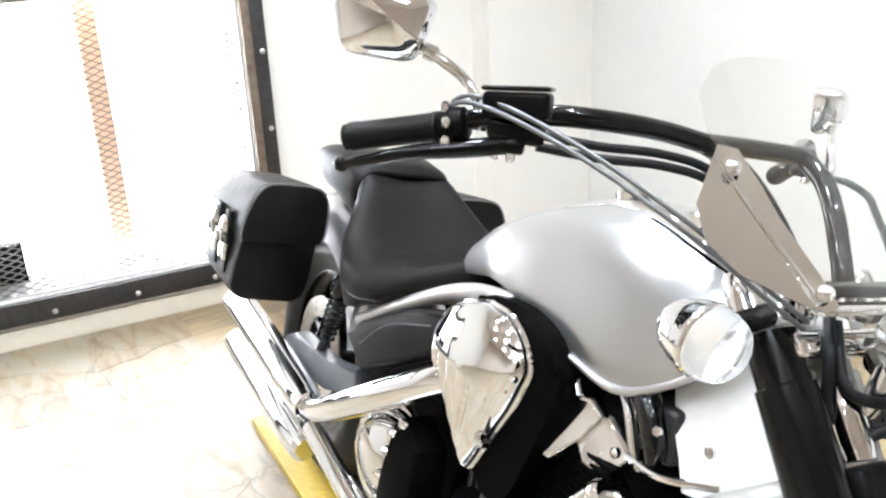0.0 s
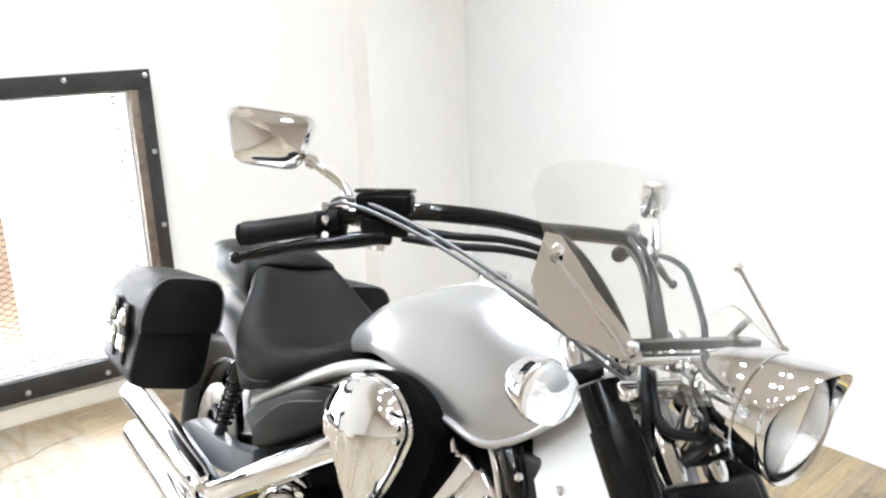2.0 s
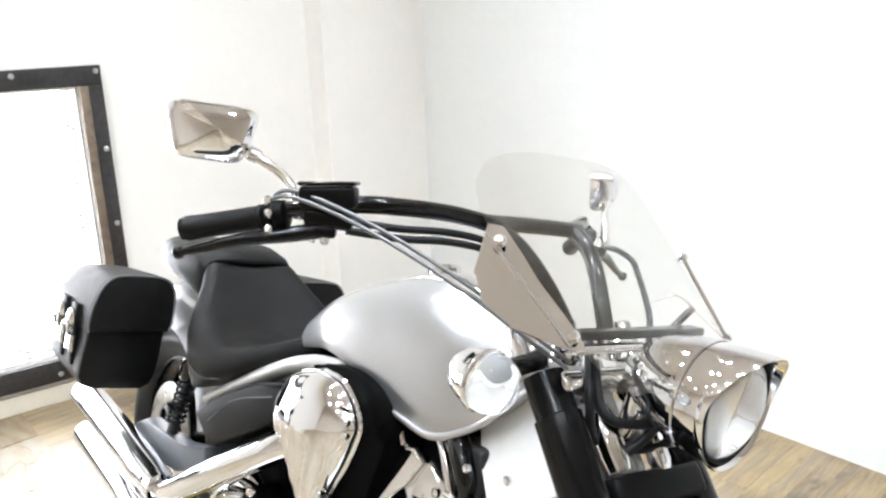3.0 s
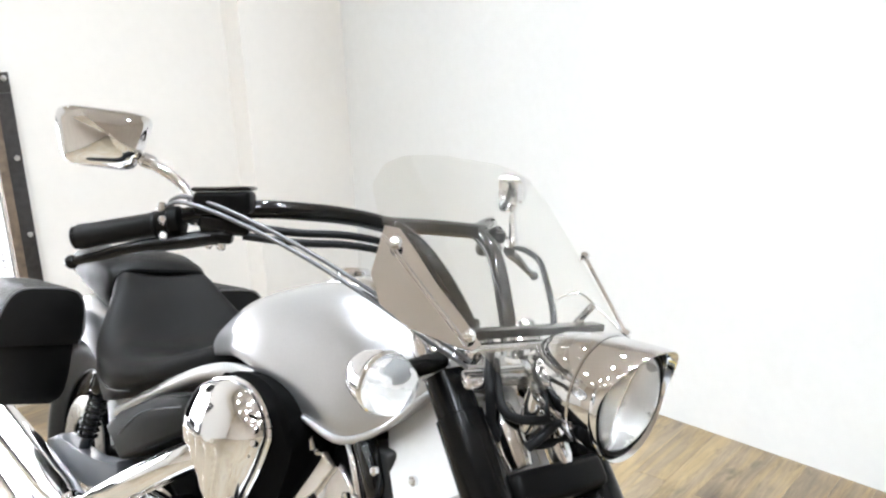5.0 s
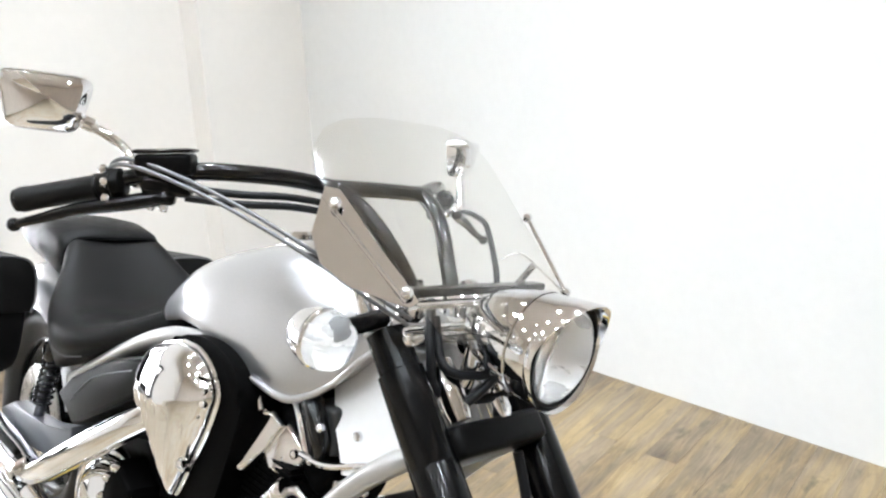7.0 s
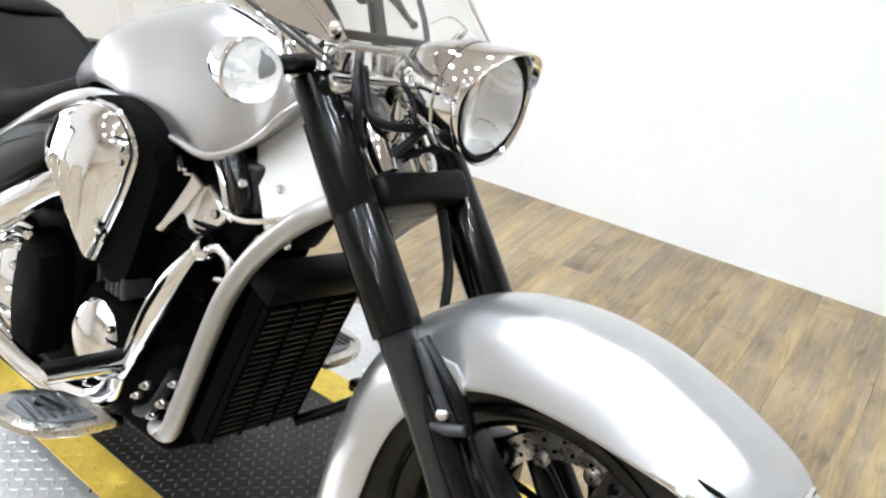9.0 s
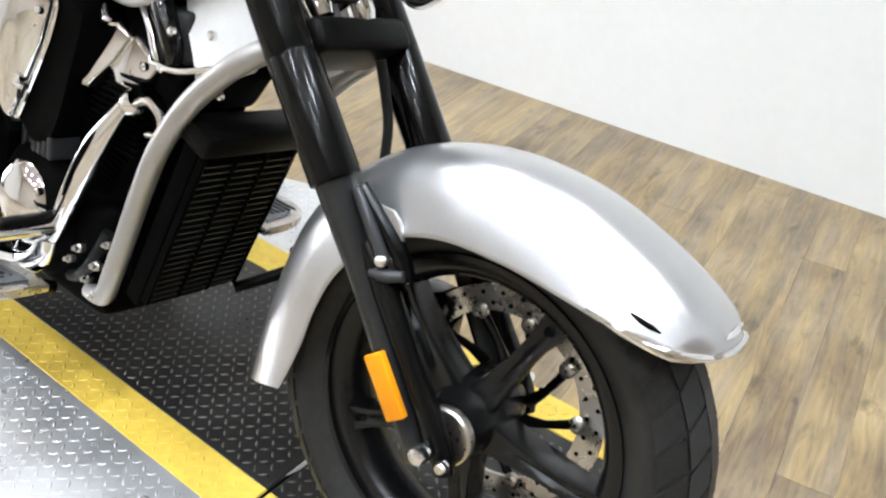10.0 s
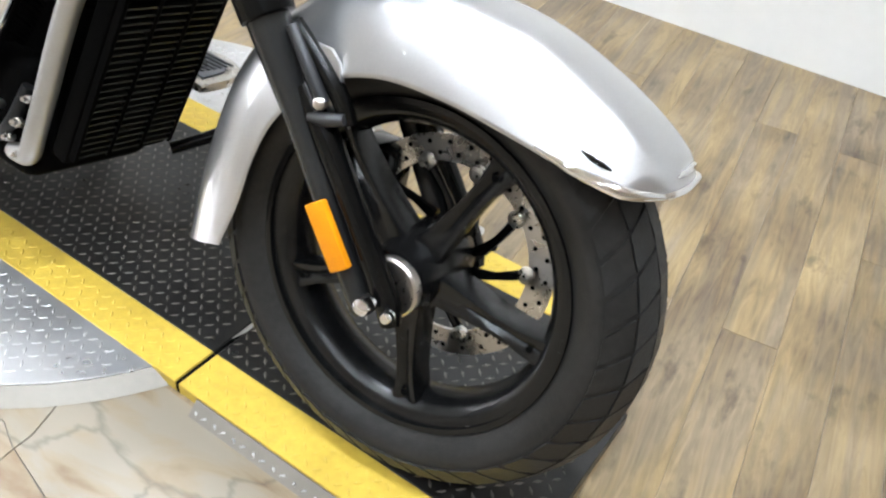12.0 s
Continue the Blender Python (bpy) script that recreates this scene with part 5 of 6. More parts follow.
# radiator
rd = B()
rx = Matrix.Translation(V(-0.555, 0, 0.40)) @ Matrix.Rotation(radians(20), 4, "Y")
box(rd, (-0.006, -0.120, -0.138), (0.030, 0.078, 0.215), 0.008, 2, rx)
rad = pb("radiator", rd, ENGINE_BLACK, "black radiator with horizontal slats")
for k in range(22):
    sl = B()
    z = -0.112 + k * 0.0133
    box(sl, (0.030, -0.108, z - 0.0016), (0.042, 0.066, z + 0.0016), 0, 1, rx @ Matrix.Translation(V(0, 0, 0)))
    sub("slat", sl, SLAT, rad)
for y in (-0.112, -0.052, 0.008, 0.068):
    sl = B()
    box(sl, (0.030, y - 0.004, -0.120), (0.0435, y + 0.004, 0.19), 0.001, 1, rx)
    sub("slat_post", sl, ENGINE_BLACK, rad)
tp = B()
box(tp, (-0.02, -0.125, 0.185), (0.048, 0.082, 0.225), 0.010, 2, rx)
sub("radiator_cover", tp, BLACK_PLASTIC, rad)

# engine
eng = B()
box(eng, (-1.02, -0.125, 0.19), (-0.66, 0.125, 0.40), 0.03, 3)
lathe(eng, [(-0.15, 0.06), (-0.145, 0.10), (-0.12, 0.125), (0.12, 0.125), (0.15, 0.1)], (-0.86, 0, 0.33), (0, 1, 0), 40)
slab(eng, [(-1.36, 0.30), (-1.30, 0.19), (-0.70, 0.185), (-0.635, 0.26), (-0.63, 0.56), (-0.60, 0.66), (-0.66, 0.755), (-1.02, 0.75), (-1.14, 0.66), (-1.32, 0.52), (-1.37, 0.44)], "xz", -0.085, 0.085, 0.012)
slab(eng, [(-1.30, 0.24), (-1.22, 0.20), (-0.98, 0.20), (-0.96, 0.44), (-1.05, 0.53), (-1.20, 0.50), (-1.30, 0.44)], "xz", -0.135, 0.13, 0.02)
engine = pb("engine", eng, ENGINE_BLACK, "black v-twin engine with chrome covers")


def cylinder(base, top, name):
    d = (Vector(top) - Vector(base))
    L = d.length
    prof = [(0, 0.06)]
    k = 0.0
    while k < L:
        prof += [(k, 0.085), (k, 0.108), (k + 0.0045, 0.108), (k + 0.0045, 0.085)]
        k += 0.0125
    prof.append((L, 0.085))
    return sub(name, lathe(B(), prof, base, d, 36), ENGINE_BLACK, engine)


cylinder((-0.80, 0.0, 0.40), (-0.655, 0.0, 0.63), "cylinder")
cylinder((-0.92, 0.0, 0.40), (-1.07, 0.0, 0.62), "cylinder")
for base, tilt in (((-0.625, 0, 0.675), 32), ((-1.10, 0, 0.66), -34)):
    rc = B()
    mm = Matrix.Translation(base) @ Matrix.Rotation(radians(tilt), 4, "Y")
    box(rc, (-0.085, -0.088, -0.055), (0.085, 0.088, 0.04), 0.018, 3, mm)
    sub("rocker_cover", rc, ENGINE_BLACK, engine)
# faceted chrome cover on the front head, with a thin arm up to the tank
for depth, outline in ((-0.125, [(-0.722, 0.698), (-0.690, 0.702), (-0.664, 0.684), (-0.685, 0.644), (-0.723, 0.590), (-0.744, 0.588), (-0.744, 0.660)]), (-0.105, [(-0.690, 0.690), (-0.659, 0.687), (-0.603, 0.650), (-0.629, 0.620), (-0.641, 0.603), (-0.680, 0.605), (-0.700, 0.630)])):
    hc = slab(B(), outline, "xz", depth, -0.055, 0.008, 3)
    mx_, mz_ = sum(q[0] for q in outline) / len(outline), sum(q[1] for q in outline) / len(outline)
    for v in hc.verts:               # the face leans back towards the top and the front
        v.co.y += 0.20 * (v.co.z - mz_) + 0.22 * (v.co.x - mx_)
    sub("head_cover", hc, CHROME, engine, "faceted chrome head cover")
sub("head_arm", tube(B(), [(-0.745, -0.118, 0.756), (-0.724, -0.120, 0.725), (-0.705, -0.122, 0.700)], [0.006, 0.0065, 0.009], 10, 4), CHROME, engine)
for q in ((-0.632, 0.647), (-0.655, 0.630)):
    sub("cover_bolt", lathe(B(), [(0, 0.008), (0.006, 0.008), (0.009, 0.004)], (q[0], -0.098, q[1]), (0, -1, 0), 14), CHROME, engine)
sub("head_arm", tube(B(), [(-0.660, -0.10, 0.745), (-0.620, -0.105, 0.715), (-0.590, -0.105, 0.660)], [0.006, 0.008, 0.008], 10, 4), CHROME, engine)
coil = B()
box(coil, (-0.606, -0.098, 0.672), (-0.540, -0.03, 0.750), 0.010, 3)
box(coil, (-0.590, -0.104, 0.690), (-0.556, -0.03, 0.730), 0.006, 2)
sub("coil_cover", coil, COIL_GREY, engine)
tube_ = B()
tube(tube_, [(-0.640, -0.09, 0.765), (-0.590, -0.105, 0.742), (-0.560, -0.108, 0.700), (-0.556, -0.105, 0.672)], [0.016, 0.019, 0.017, 0.012], 14, 5)
sub("spark_lead_cover", tube_, BLACK_GLOSS, engine)
sub("head_rail", tube(B(), [(-0.595, -0.115, 0.664), (-0.53, -0.115, 0.668), (-0.45, -0.10, 0.696)], 0.0055, 8, 4), CHROME, engine)
bolts = [(-0.555, -0.112, 0.720), (-0.57, -0.112, 0.662), (-0.47, -0.108, 0.735), (-0.45, -0.10, 0.655), (-0.50, -0.11, 0.648)]
for q in bolts:
    sub("cover_bolt", lathe(B(), [(0, 0.0075), (0.006, 0.0075), (0.009, 0.004)], q, (0, -1, 0), 12), CHROME, engine)
# small finned housing below the air cleaner
for k in range(4):
    fin = B()
    box(fin, (-0.844 + 0.016 * k, -0.158, 0.446), (-0.833 + 0.016 * k, -0.06, 0.494), 0.0045, 3)
    sub("housing_fin", fin, DARK_STEEL, engine)
# front exhaust: header shield, bend and the pipe running back
pr = B()
tube(pr, [(-0.632, -0.125, 0.590), (-0.649, -0.135, 0.557), (-0.673, -0.142, 0.515), (-0.702, -0.145, 0.460), (-0.728, -0.145, 0.410), (-0.775, -0.145, 0.323), (-0.802, -0.145, 0.288)], [0.012, 0.0165, 0.0225, 0.0235, 0.022, 0.016, 0.014], 18, 6)
pipe1 = pb("front_exhaust", pr, CHROME, "chrome front exhaust header with a heat shield")
groove = B()
tube(groove, [(-0.654, -0.153, 0.548), (-0.671, -0.163, 0.514), (-0.701, -0.168, 0.456), (-0.724, -0.168, 0.410)], [0.001, 0.0055, 0.0045, 0.001], 8, 5)
sub("shield_slot", groove, SEAM, pipe1, "dark slot in the heat shield")
sub("shield_rib", tube(B(), [(-0.666, -0.150, 0.530), (-0.692, -0.163, 0.487), (-0.738, -0.163, 0.397), (-0.772, -0.157, 0.335)], [0.002, 0.006, 0.005, 0.002], 10, 5), CHROME, pipe1)
sub("clamp", tube(B(), [(-0.618, -0.125, 0.592), (-0.588, -0.12, 0.606), (-0.562, -0.115, 0.590), (-0.566, -0.11, 0.561), (-0.594, -0.11, 0.551)], 0.0075, 12, 5), CHROME, pipe1)
sub("flange", lathe(B(), [(0, 0.018), (0.006, 0.021), (0.020, 0.021), (0.026, 0.017)], (-0.610, -0.122, 0.602), (-0.7, -0.1, -0.6), 18), CHROME, pipe1)
sub("lower_bend", tube(B(), [(-0.793, -0.145, 0.305), (-0.805, -0.15, 0.268), (-0.840, -0.16, 0.238), (-0.92, -0.175, 0.222), (-1.05, -0.19, 0.225), (-1.22, -0.205, 0.255), (-1.42, -0.215, 0.292)], 0.023, 18, 6), CHROME, pipe1)
# air cleaner
AO = [(-0.93, 0.775), (-0.84, 0.790), (-0.765, 0.775), (-0.720, 0.735), (-0.712, 0.690), (-0.735, 0.610), (-0.765, 0.520), (-0.80, 0.470), (-0.855, 0.465), (-0.905, 0.53), (-0.96, 0.63), (-0.985, 0.70), (-0.975, 0.75)]
bkp = B()
slab(bkp, [(q.x, q.z) for q in smooth_path([(x, 0, z) for x, z in AO + AO[:1]], 4)[:-1]], "xz", -0.160, -0.05, 0.014, 3)
air = pb("air_cleaner", bkp, ENGINE_BLACK, "chrome teardrop air cleaner cover on a black housing")
# the cover: a swelling dome on top that breaks into flutes running down to the point
TEAR = [(-0.906, 0.768), (-0.847, 0.768), (-0.799, 0.746), (-0.773, 0.712), (-0.782, 0.672), (-0.801, 0.628), (-0.830, 0.576), (-0.862, 0.518), (-0.879, 0.494), (-0.900, 0.511), (-0.932, 0.546), (-0.972, 0.588), (-1.010, 0.620), (-1.034, 0.656), (-1.025, 0.698), (-0.982, 0.742)]
tear = smooth_path([(x, 0, z) for x, z in TEAR + TEAR[:1]], 9)[:-1]
MID = V(-0.900, 0, 0.675)


def cover_depth(p, k):
    """How far the cover stands off its rim at p; k is 1 at the rim and 0 in the middle."""
    dome = 0.060 * (1 - k * k) ** 0.5
    low = min(1.0, max(0.0, (0.668 - p.z) / 0.030))          # 1 below the break between dome and flutes
    reach = min(1.0, max(0.0, (p.z - 0.49) / 0.17))
    width = 0.030 + 0.215 * max(0.0, p.z - 0.49)
    across = (p.x + 0.892 - 0.10 * (p.z - 0.66)) / max(0.02, width)
    flute = abs(math.sin(across * math.pi * 1.75 + 0.35))
    return dome * (1 - low * 0.30) + low * 0.017 * flute * reach * min(1.0, (1 - k) * 4)


bm = B()
rings = []
for k, y in ((0.72, -0.140), (0.86, -0.150), (0.96, -0.160), (1.0, -0.170)):
    rings.append([V((MID + (q - MID) * k).x, y, (MID + (q - MID) * k).z) for q in tear])
for k in [1 - 0.94 * (j / 26) ** 1.5 for j in range(27)]:
    ring = []
    for q in tear:
        p = MID + (q - MID) * k
        ring.append(V(p.x, -0.173 - cover_depth(p, k) * 0.80, p.z))
    rings.append(ring)
add_rings(bm, rings)
sub("cover", bm, CHROME, air, "chrome fluted teardrop cover", 60)
for x_, z_ in ((-0.790, 0.715), (-0.788, 0.695), (-0.808, 0.722), (-0.800, 0.672), (-0.842, 0.572)):
    sub("cover_bolt", lathe(B(), [(0, 0.0085), (0.012, 0.0085), (0.017, 0.005)], (x_, -0.176, z_), (0.5, -1, 0), 14), CHROME, air)
sub("latch", box(B(), (-0.856, -0.188, 0.556), (-0.826, -0.172, 0.566), 0.002), CHROME, air)
sub("rim_band", tube(B(), [(q.x, -0.164, q.z) for q in tear[::4]] + [(tear[0].x, -0.164, tear[0].z)], 0.0045, 8, 3), CHROME, air)
for k in range(12):
    fn = B()
    box(fn, (-0.765, -0.112, 0.50 + k * 0.011), (-0.62, -0.05, 0.5055 + k * 0.011))
    sub("cylinder_fin", fn, ENGINE_BLACK, engine)
# lower chrome covers: a big clutch cover and a small oval one
sub("clutch_cover", lathe(B(), [(0, 0.120), (0.012, 0.122), (0.024, 0.116), (0.034, 0.102), (0.036, 0.094), (0.033, 0.088), (0.044, 0.078), (0.053, 0.056), (0.057, 0.004)], (-1.175, -0.135, 0.358), (0.10, -1, 0.05), 44), CHROME, engine, "large round chrome clutch cover")
sub("clutch_case", slab(B(), [(-1.105, 0.255), (-1.02, 0.25), (-0.985, 0.34), (-0.995, 0.46), (-1.06, 0.495), (-1.090, 0.44), (-1.112, 0.38), (-1.118, 0.315)], "xz", -0.200, -0.13, 0.012, 3), ENGINE_BLACK, engine, "black clutch case")
for x_, z_ in ((-1.112, 0.300), (-1.116, 0.350), (-1.102, 0.405), (-1.086, 0.450), (-1.055, 0.482)):
    sub("case_bolt", lathe(B(), [(0, 0.010), (0.006, 0.011), (0.012, 0.009), (0.017, 0.004)], (x_, -0.190, z_), (-0.3, -1, 0.1), 12), CHROME, engine)
for k in range(7):
    a = k * 2 * math.pi / 7 + 0.3
    sub("cover_bolt", lathe(B(), [(0, 0.008), (0.008, 0.008), (0.011, 0.004)], (-1.175 + 0.098 * math.cos(a), -0.152, 0.358 + 0.098 * math.sin(a)), (0, -1, 0), 12), CHROME, engine)
sub("pump_cover", lathe(B(), [(0, 0.066), (0.010, 0.067), (0.022, 0.058), (0.030, 0.038), (0.033, 0.004)], (-0.868, -0.145, 0.352), (0.12, -1, 0.05), 30), CHROME, engine, "small chrome pump cover")
for k in range(5):
    a = k * 2 * math.pi / 5 + 0.5
    sub("cover_bolt", lathe(B(), [(0, 0.0075), (0.010, 0.0075), (0.013, 0.004)], (-0.868 + 0.060 * math.cos(a), -0.150, 0.352 + 0.060 * math.sin(a)), (0, -1, 0), 12), CHROME, engine)
for k in range(4):
    fp = B()
    box(fp, (-0.928 + k * 0.024, -0.128, 0.418 + k * 0.007), (-0.914 + k * 0.024, -0.10, 0.470 + k * 0.007), 0.003)
    sub("fin_plate", fp, DARK_STEEL, engine)
sub("fin_bracket", tube(B(), [(-0.955, -0.128, 0.466), (-0.90, -0.130, 0.484), (-0.885, -0.128, 0.490)], [0.005, 0.006, 0.005], 10, 3), DARK_STEEL, engine)
hoses = B()
tube(hoses, [(-0.66, -0.12, 0.36), (-0.68, -0.135, 0.30), (-0.72, -0.13, 0.26), (-0.76, -0.12, 0.24)], 0.011, 10, 5)
sub("hose", hoses, CABLE, engine)
for q, r in (((-0.665, -0.13, 0.30), 0.012), ((-0.69, -0.13, 0.265), 0.010), ((-0.645, -0.125, 0.345), 0.009), ((-0.71, -0.135, 0.315), 0.011), ((-0.665, -0.13, 0.245), 0.010), ((-0.735, -0.135, 0.285), 0.009)):
    sub("fitting", lathe(B(), [(0, r * 0.7), (0.012, r * 0.7), (0.014, r * 0.45), (0.022, r * 0.4)], q, (0.3, -1, 0.3), 12), STEEL, engine)

# side cover, swing arm, shock
sc = B()
slab(sc, [(-1.36, 0.54), (-1.27, 0.495), (-1.0, 0.640), (-0.985, 0.72), (-1.12, 0.680), (-1.30, 0.590)], "xz", -0.20, -0.13, 0.010, 3)
panel = pb("side_panel", sc, BLACK_PLASTIC, "black side panel below the seat")
sub("panel_seam", tube(B(), [(-1.285, -0.2005, 0.545), (-1.18, -0.2005, 0.625), (-1.02, -0.2005, 0.685)], 0.0016, 6, 5), DARK_STEEL, panel)
sw = B()
slab(sw, [(-1.80, 0.36), (-1.72, 0.40), (-1.50, 0.405), (-1.36, 0.455), (-1.34, 0.40), (-1.50, 0.345), (-1.78, 0.30)], "xz", -0.165, -0.125, 0.008)
slab(sw, [(-1.80, 0.36), (-1.72, 0.40), (-1.50, 0.405), (-1.36, 0.455), (-1.34, 0.40), (-1.50, 0.345), (-1.78, 0.30)], "xz", 0.125, 0.165, 0.008)
pb("swing_arm", sw, GREY_ARM, "grey painted swing arm")
for side in (-1, 1):
    a, b = V(-1.52, side * 0.145, 0.60), V(-1.60, side * 0.145, 0.40)
    sh = pb("shock_absorber", tube(B(), [a, b], 0.013, 12, 1), DARK_STEEL, "black coil shock absorber")
    co = B()
    d = b - a
    tube(co, [a + d * (0.15 + 0.7 * k / 90) + V(0.021 * math.cos(k * 0.6), 0.021 * math.sin(k * 0.6), 0) for k in range(91)], 0.004, 6, 1)
    sub("spring", co, BLACK_SATIN, sh)
    sub("top_cover", lathe(B(), [(-0.01, 0.02), (0.0, 0.027), (0.03, 0.028), (0.04, 0.024)], a, d, 20), BLACK_GLOSS, sh)

# exhaust
hd = B()
tube(hd, [(-0.93, -0.13, 0.640), (-0.985, -0.19, 0.600), (-1.10, -0.212, 0.525), (-1.24, -0.220, 0.437), (-1.36, -0.218, 0.365), (-1.44, -0.214, 0.330), (-1.52, -0.212, 0.322)], [0.022, 0.027, 0.031, 0.031, 0.028, 0.026, 0.025], 20, 6)
rear_pipe = pb("rear_exhaust", hd, CHROME, "chrome rear exhaust header with twin mufflers")
for dz, x1, x0, dy in ((0.0, -2.12, -1.45, 0.0), (-0.085, -2.02, -1.42, 0.010)):
    mu = B()
    a, b = V(x0, -0.212 - dy, 0.325 + dz), V(x1, -0.200 - dy, 0.338 + dz)
    L = (b - a).length
    lathe(mu, [(0, 0.024), (0.01, 0.034), (0.08, 0.040), (0.2, 0.043), (L - 0.06, 0.043), (L - 0.002, 0.042), (L, 0.040), (L - 0.004, 0.036), (L - 0.10, 0.034)], a, b - a, 32)
    sub("muffler", mu, CHROME, rear_pipe, "chrome muffler")
for x in (-1.36,):
    sub("clamp", lathe(B(), [(0, 0.034), (0.004, 0.038), (0.03, 0.038), (0.034, 0.034)], (x - 0.09, -0.214, 0.325), (-1, 0, 0.02), 20), CHROME, rear_pipe)

# floorboards, pedal
for side in (-1, 1):
    fb = B()
    o = smooth_path([(x, y, 0) for x, y in ((-0.742, 0.172), (-0.752, 0.262), (-0.80, 0.318), (-0.87, 0.326), (-0.915, 0.295), (-0.905, 0.225), (-0.84, 0.182), (-0.742, 0.172))], 4)[:-1]
    slab(fb, [(q.x, side * q.y) for q in o], "xy", 0.226, 0.242, 0.004)
    board = pb("floorboard", fb, STEEL, "chrome floorboard with a ribbed grey pad")
    pd = B()
    slab(pd, [(-0.764, side * 0.196), (-0.774, side * 0.258), (-0.81, side * 0.298), (-0.868, side * 0.306), (-0.892, side * 0.285), (-0.885, side * 0.235), (-0.83, side * 0.202)], "xy", 0.242, 0.247, 0.002)
    sub("tread_mat", pd, GREY_ARM, board, "grey ribbed footrest pad")
    for k in range(6):
        rb = B()
        y = side * (0.215 + k * 0.0145)
        box(rb, (-0.868, y - 0.003, 0.247), (-0.785, y + 0.003, 0.2505), 0.001, 1)
        sub("rib", rb, DARK_STEEL, board)
    sub("bracket", tube(B(), [(-0.80, side * 0.13, 0.20), (-0.80, side * 0.22, 0.235), (-0.85, side * 0.26, 0.25)], 0.012, 10, 4), BLACK_SATIN, board)
    if side > 0:
        board.matrix_basis = M_B @ Matrix.Translation((0.14, 0.0, 0.10))
pe = B()
tube(pe, [(-0.90, -0.14, 0.235), (-0.86, -0.16, 0.285), (-0.80, -0.17, 0.305), (-0.765, -0.165, 0.33)], [0.012, 0.013, 0.012, 0.010], 12, 5)
tube(pe, [(-0.770, -0.29, 0.335), (-0.765, -0.15, 0.335)], 0.011, 12, 1)
pedal = pb("brake_pedal", pe, CHROME, "chrome brake pedal with a black pad")
box_ = B()
box(box_, (-0.788, -0.292, 0.345), (-0.764, -0.145, 0.358), 0.005, 3)
sub("pad", box_, BLACK_PLASTIC, pedal)
lf = B()
tube(lf, [(-0.62, 0.13, 0.22), (-0.58, 0.20, 0.25), (-0.55, 0.26, 0.28)], 0.012, 10, 4)
box(lf, (-0.60, 0.24, 0.27), (-0.50, 0.275, 0.295), 0.006)
pb("shift_lever", lf, BLACK_SATIN, "black shift lever")
ks = B()
tube(ks, [(-1.0, 0.14, 0.18), (-0.98, 0.20, 0.11), (-0.95, 0.245, 0.072)], 0.012, 10, 4)
pb("kickstand", ks, BLACK_SATIN, "black kickstand")

# ---- floor pieces ----
floor = structure(part("floor", box(B(), (WX - 0.2, SY - 0.2, FLOOR - 0.12), (EX + 3.2, NY + 0.2, FLOOR - 0.004)), STONE_JOINT), "wood plank floor meeting flagstone flooring", "floor")
rng = random.Random(4)
STONE_EDGE = -0.20       # stone lies to the south of this line, planks to the north
plank_meshes = {}
PW = 0.105
PA = radians(7.5)        # the planks run across the platform, a little askew
PM = Matrix.Translation((0, STONE_EDGE, FLOOR)) @ Matrix.Rotation(PA, 4, "Z")


def plank(u, v, ln_):
    key = ln_
    if key not in plank_meshes:
        plank_meshes[key] = finish("plank", box(B(), (0.00025, 0.0003, -0.006), (PW - 0.00025, ln_ - 0.0003, 0), 0.0004, 1), WOOD)
    p = new("plank", plank_meshes[key])
    p.parent = floor
    p.matrix_basis = PM @ Matrix.Translation((u, v, 0))


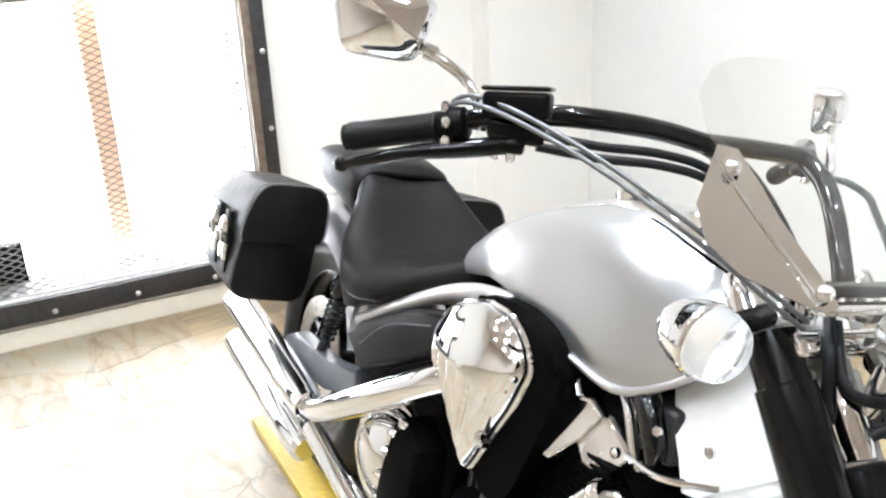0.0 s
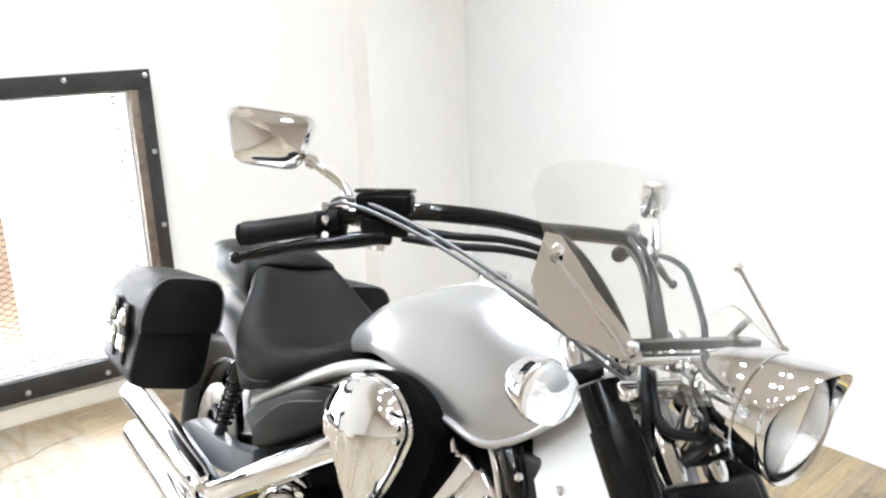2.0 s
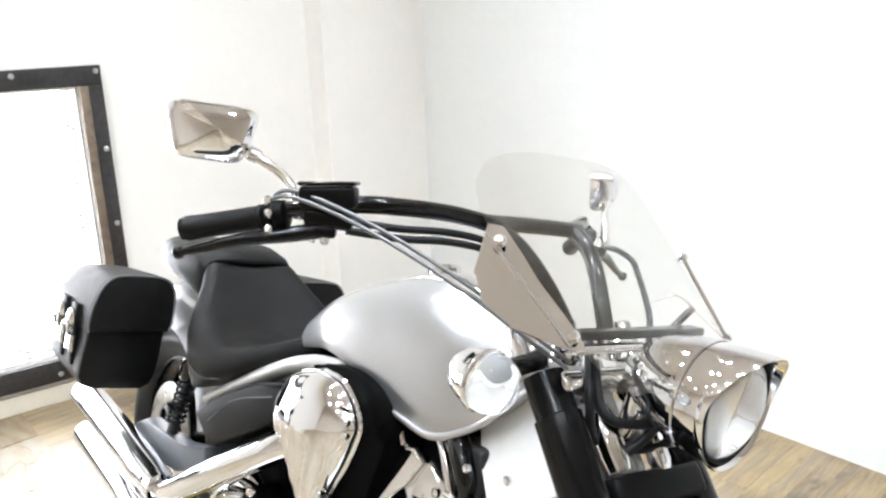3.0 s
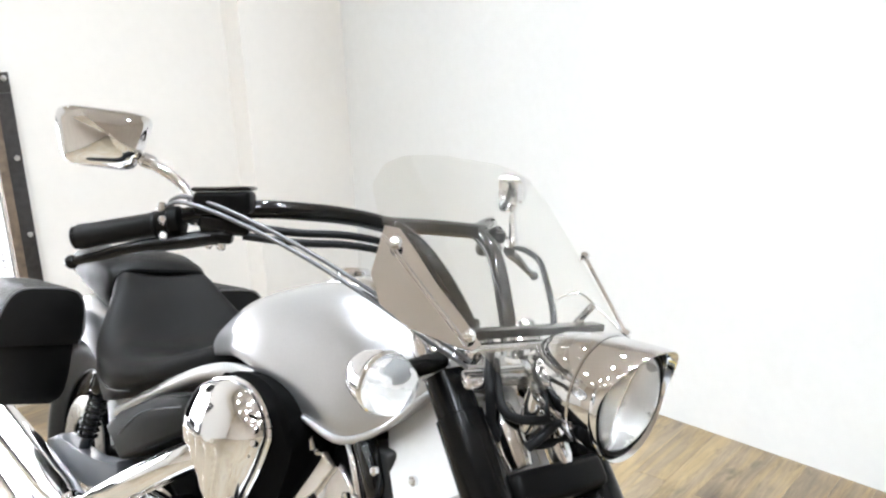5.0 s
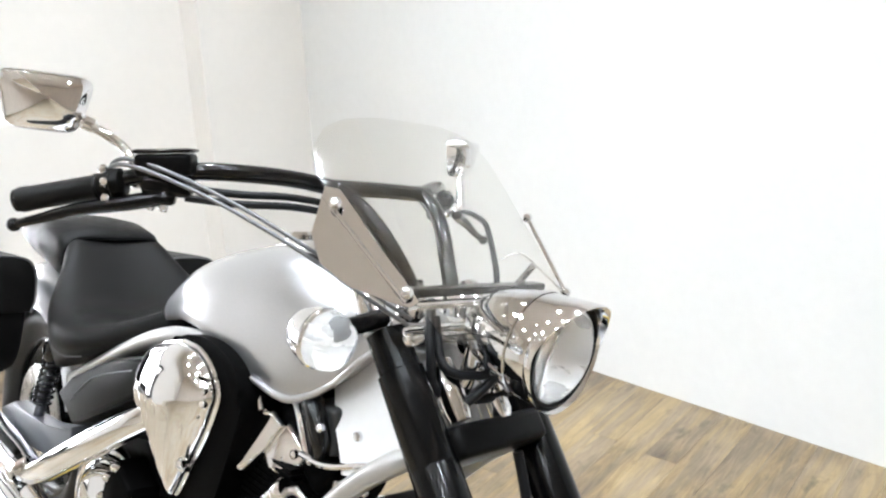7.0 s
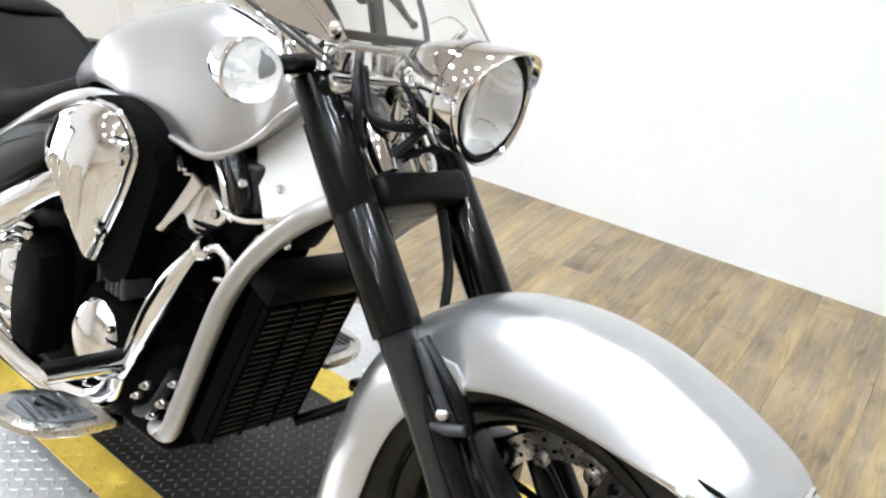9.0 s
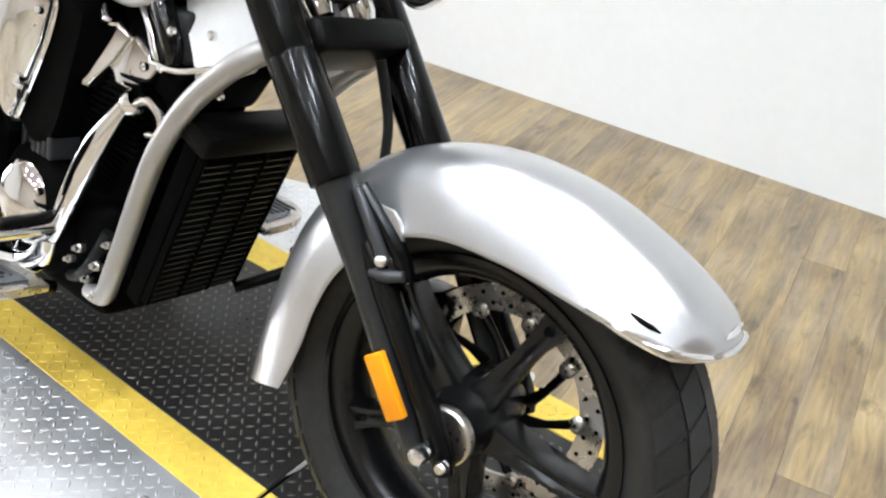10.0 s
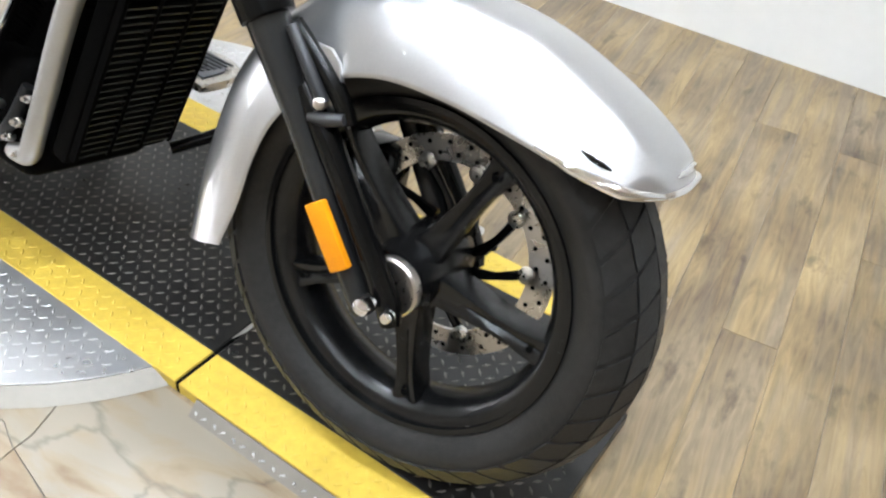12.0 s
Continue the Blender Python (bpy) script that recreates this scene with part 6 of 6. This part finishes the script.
for col in range(-32, 68):
    u = col * PW
    v0 = (STONE_EDGE - 0.05 - (PM @ V(u, 0, 0)).y) / math.cos(PA)
    v1 = (NY + 0.06 - (PM @ V(u, 0, 0)).y) / math.cos(PA)
    if (PM @ V(u + PW, v0, 0)).x < WX - 0.1 or (PM @ V(u, v0, 0)).x > EX + 3.1:
        continue
    v = v0
    while v < v1 - 0.02:
        ln_ = min(rng.choice((1.1, 1.4, 1.8)) if v > v0 else rng.choice((0.4, 0.8, 1.2, 1.6)), round(v1 - v, 2))
        plank(u, v, ln_)
        v += ln_
# flagstones: crazy paving on a shaken grid, neighbours sharing wavy edges
NX, NYS = 20, 14
GX, GY = (EX + 3.2 - WX) / NX, (STONE_EDGE - SY + 0.1) / NYS
knots, waves = {}, {}


def knot(i, j):
    if (i, j) not in knots:
        dx = rng.uniform(-0.12, 0.12) if 0 < i < NX else 0.0
        dy = rng.uniform(-0.09, 0.09) if 0 < j < NYS else 0.0
        knots[i, j] = (WX - 0.1 + i * GX + dx, STONE_EDGE - j * GY + dy)
    return knots[i, j]


def wavy(a, b):
    if (b, a) in waves:
        return waves[b, a][::-1]
    if (a, b) not in waves:
        w = 0.0 if a[1] == b[1] == STONE_EDGE else 0.018
        waves[a, b] = [(a[0] + (b[0] - a[0]) * s + rng.uniform(-w, w), a[1] + (b[1] - a[1]) * s + rng.uniform(-w, w)) for s in (0.2, 0.4, 0.6, 0.8)]
    return waves[a, b]


for j in range(NYS):
    for i in range(NX):
        quad = [knot(i, j + 1), knot(i + 1, j + 1), knot(i + 1, j), knot(i, j)]
        cx, cy = sum(p[0] for p in quad) / 4, sum(p[1] for p in quad) / 4
        ring = []
        for k in range(4):
            ring += [quad[k]] + wavy(quad[k], quad[(k + 1) % 4])
        ring = [(x + (cx - x) * 0.007, y + (cy - y) * 0.007) for x, y in ring]
        fs = new("flagstone", finish("flagstone", slab(B(), ring, "xy", FLOOR - 0.006, FLOOR + 0.001 + rng.uniform(0, 0.001)), STONE))
        fs.parent = floor
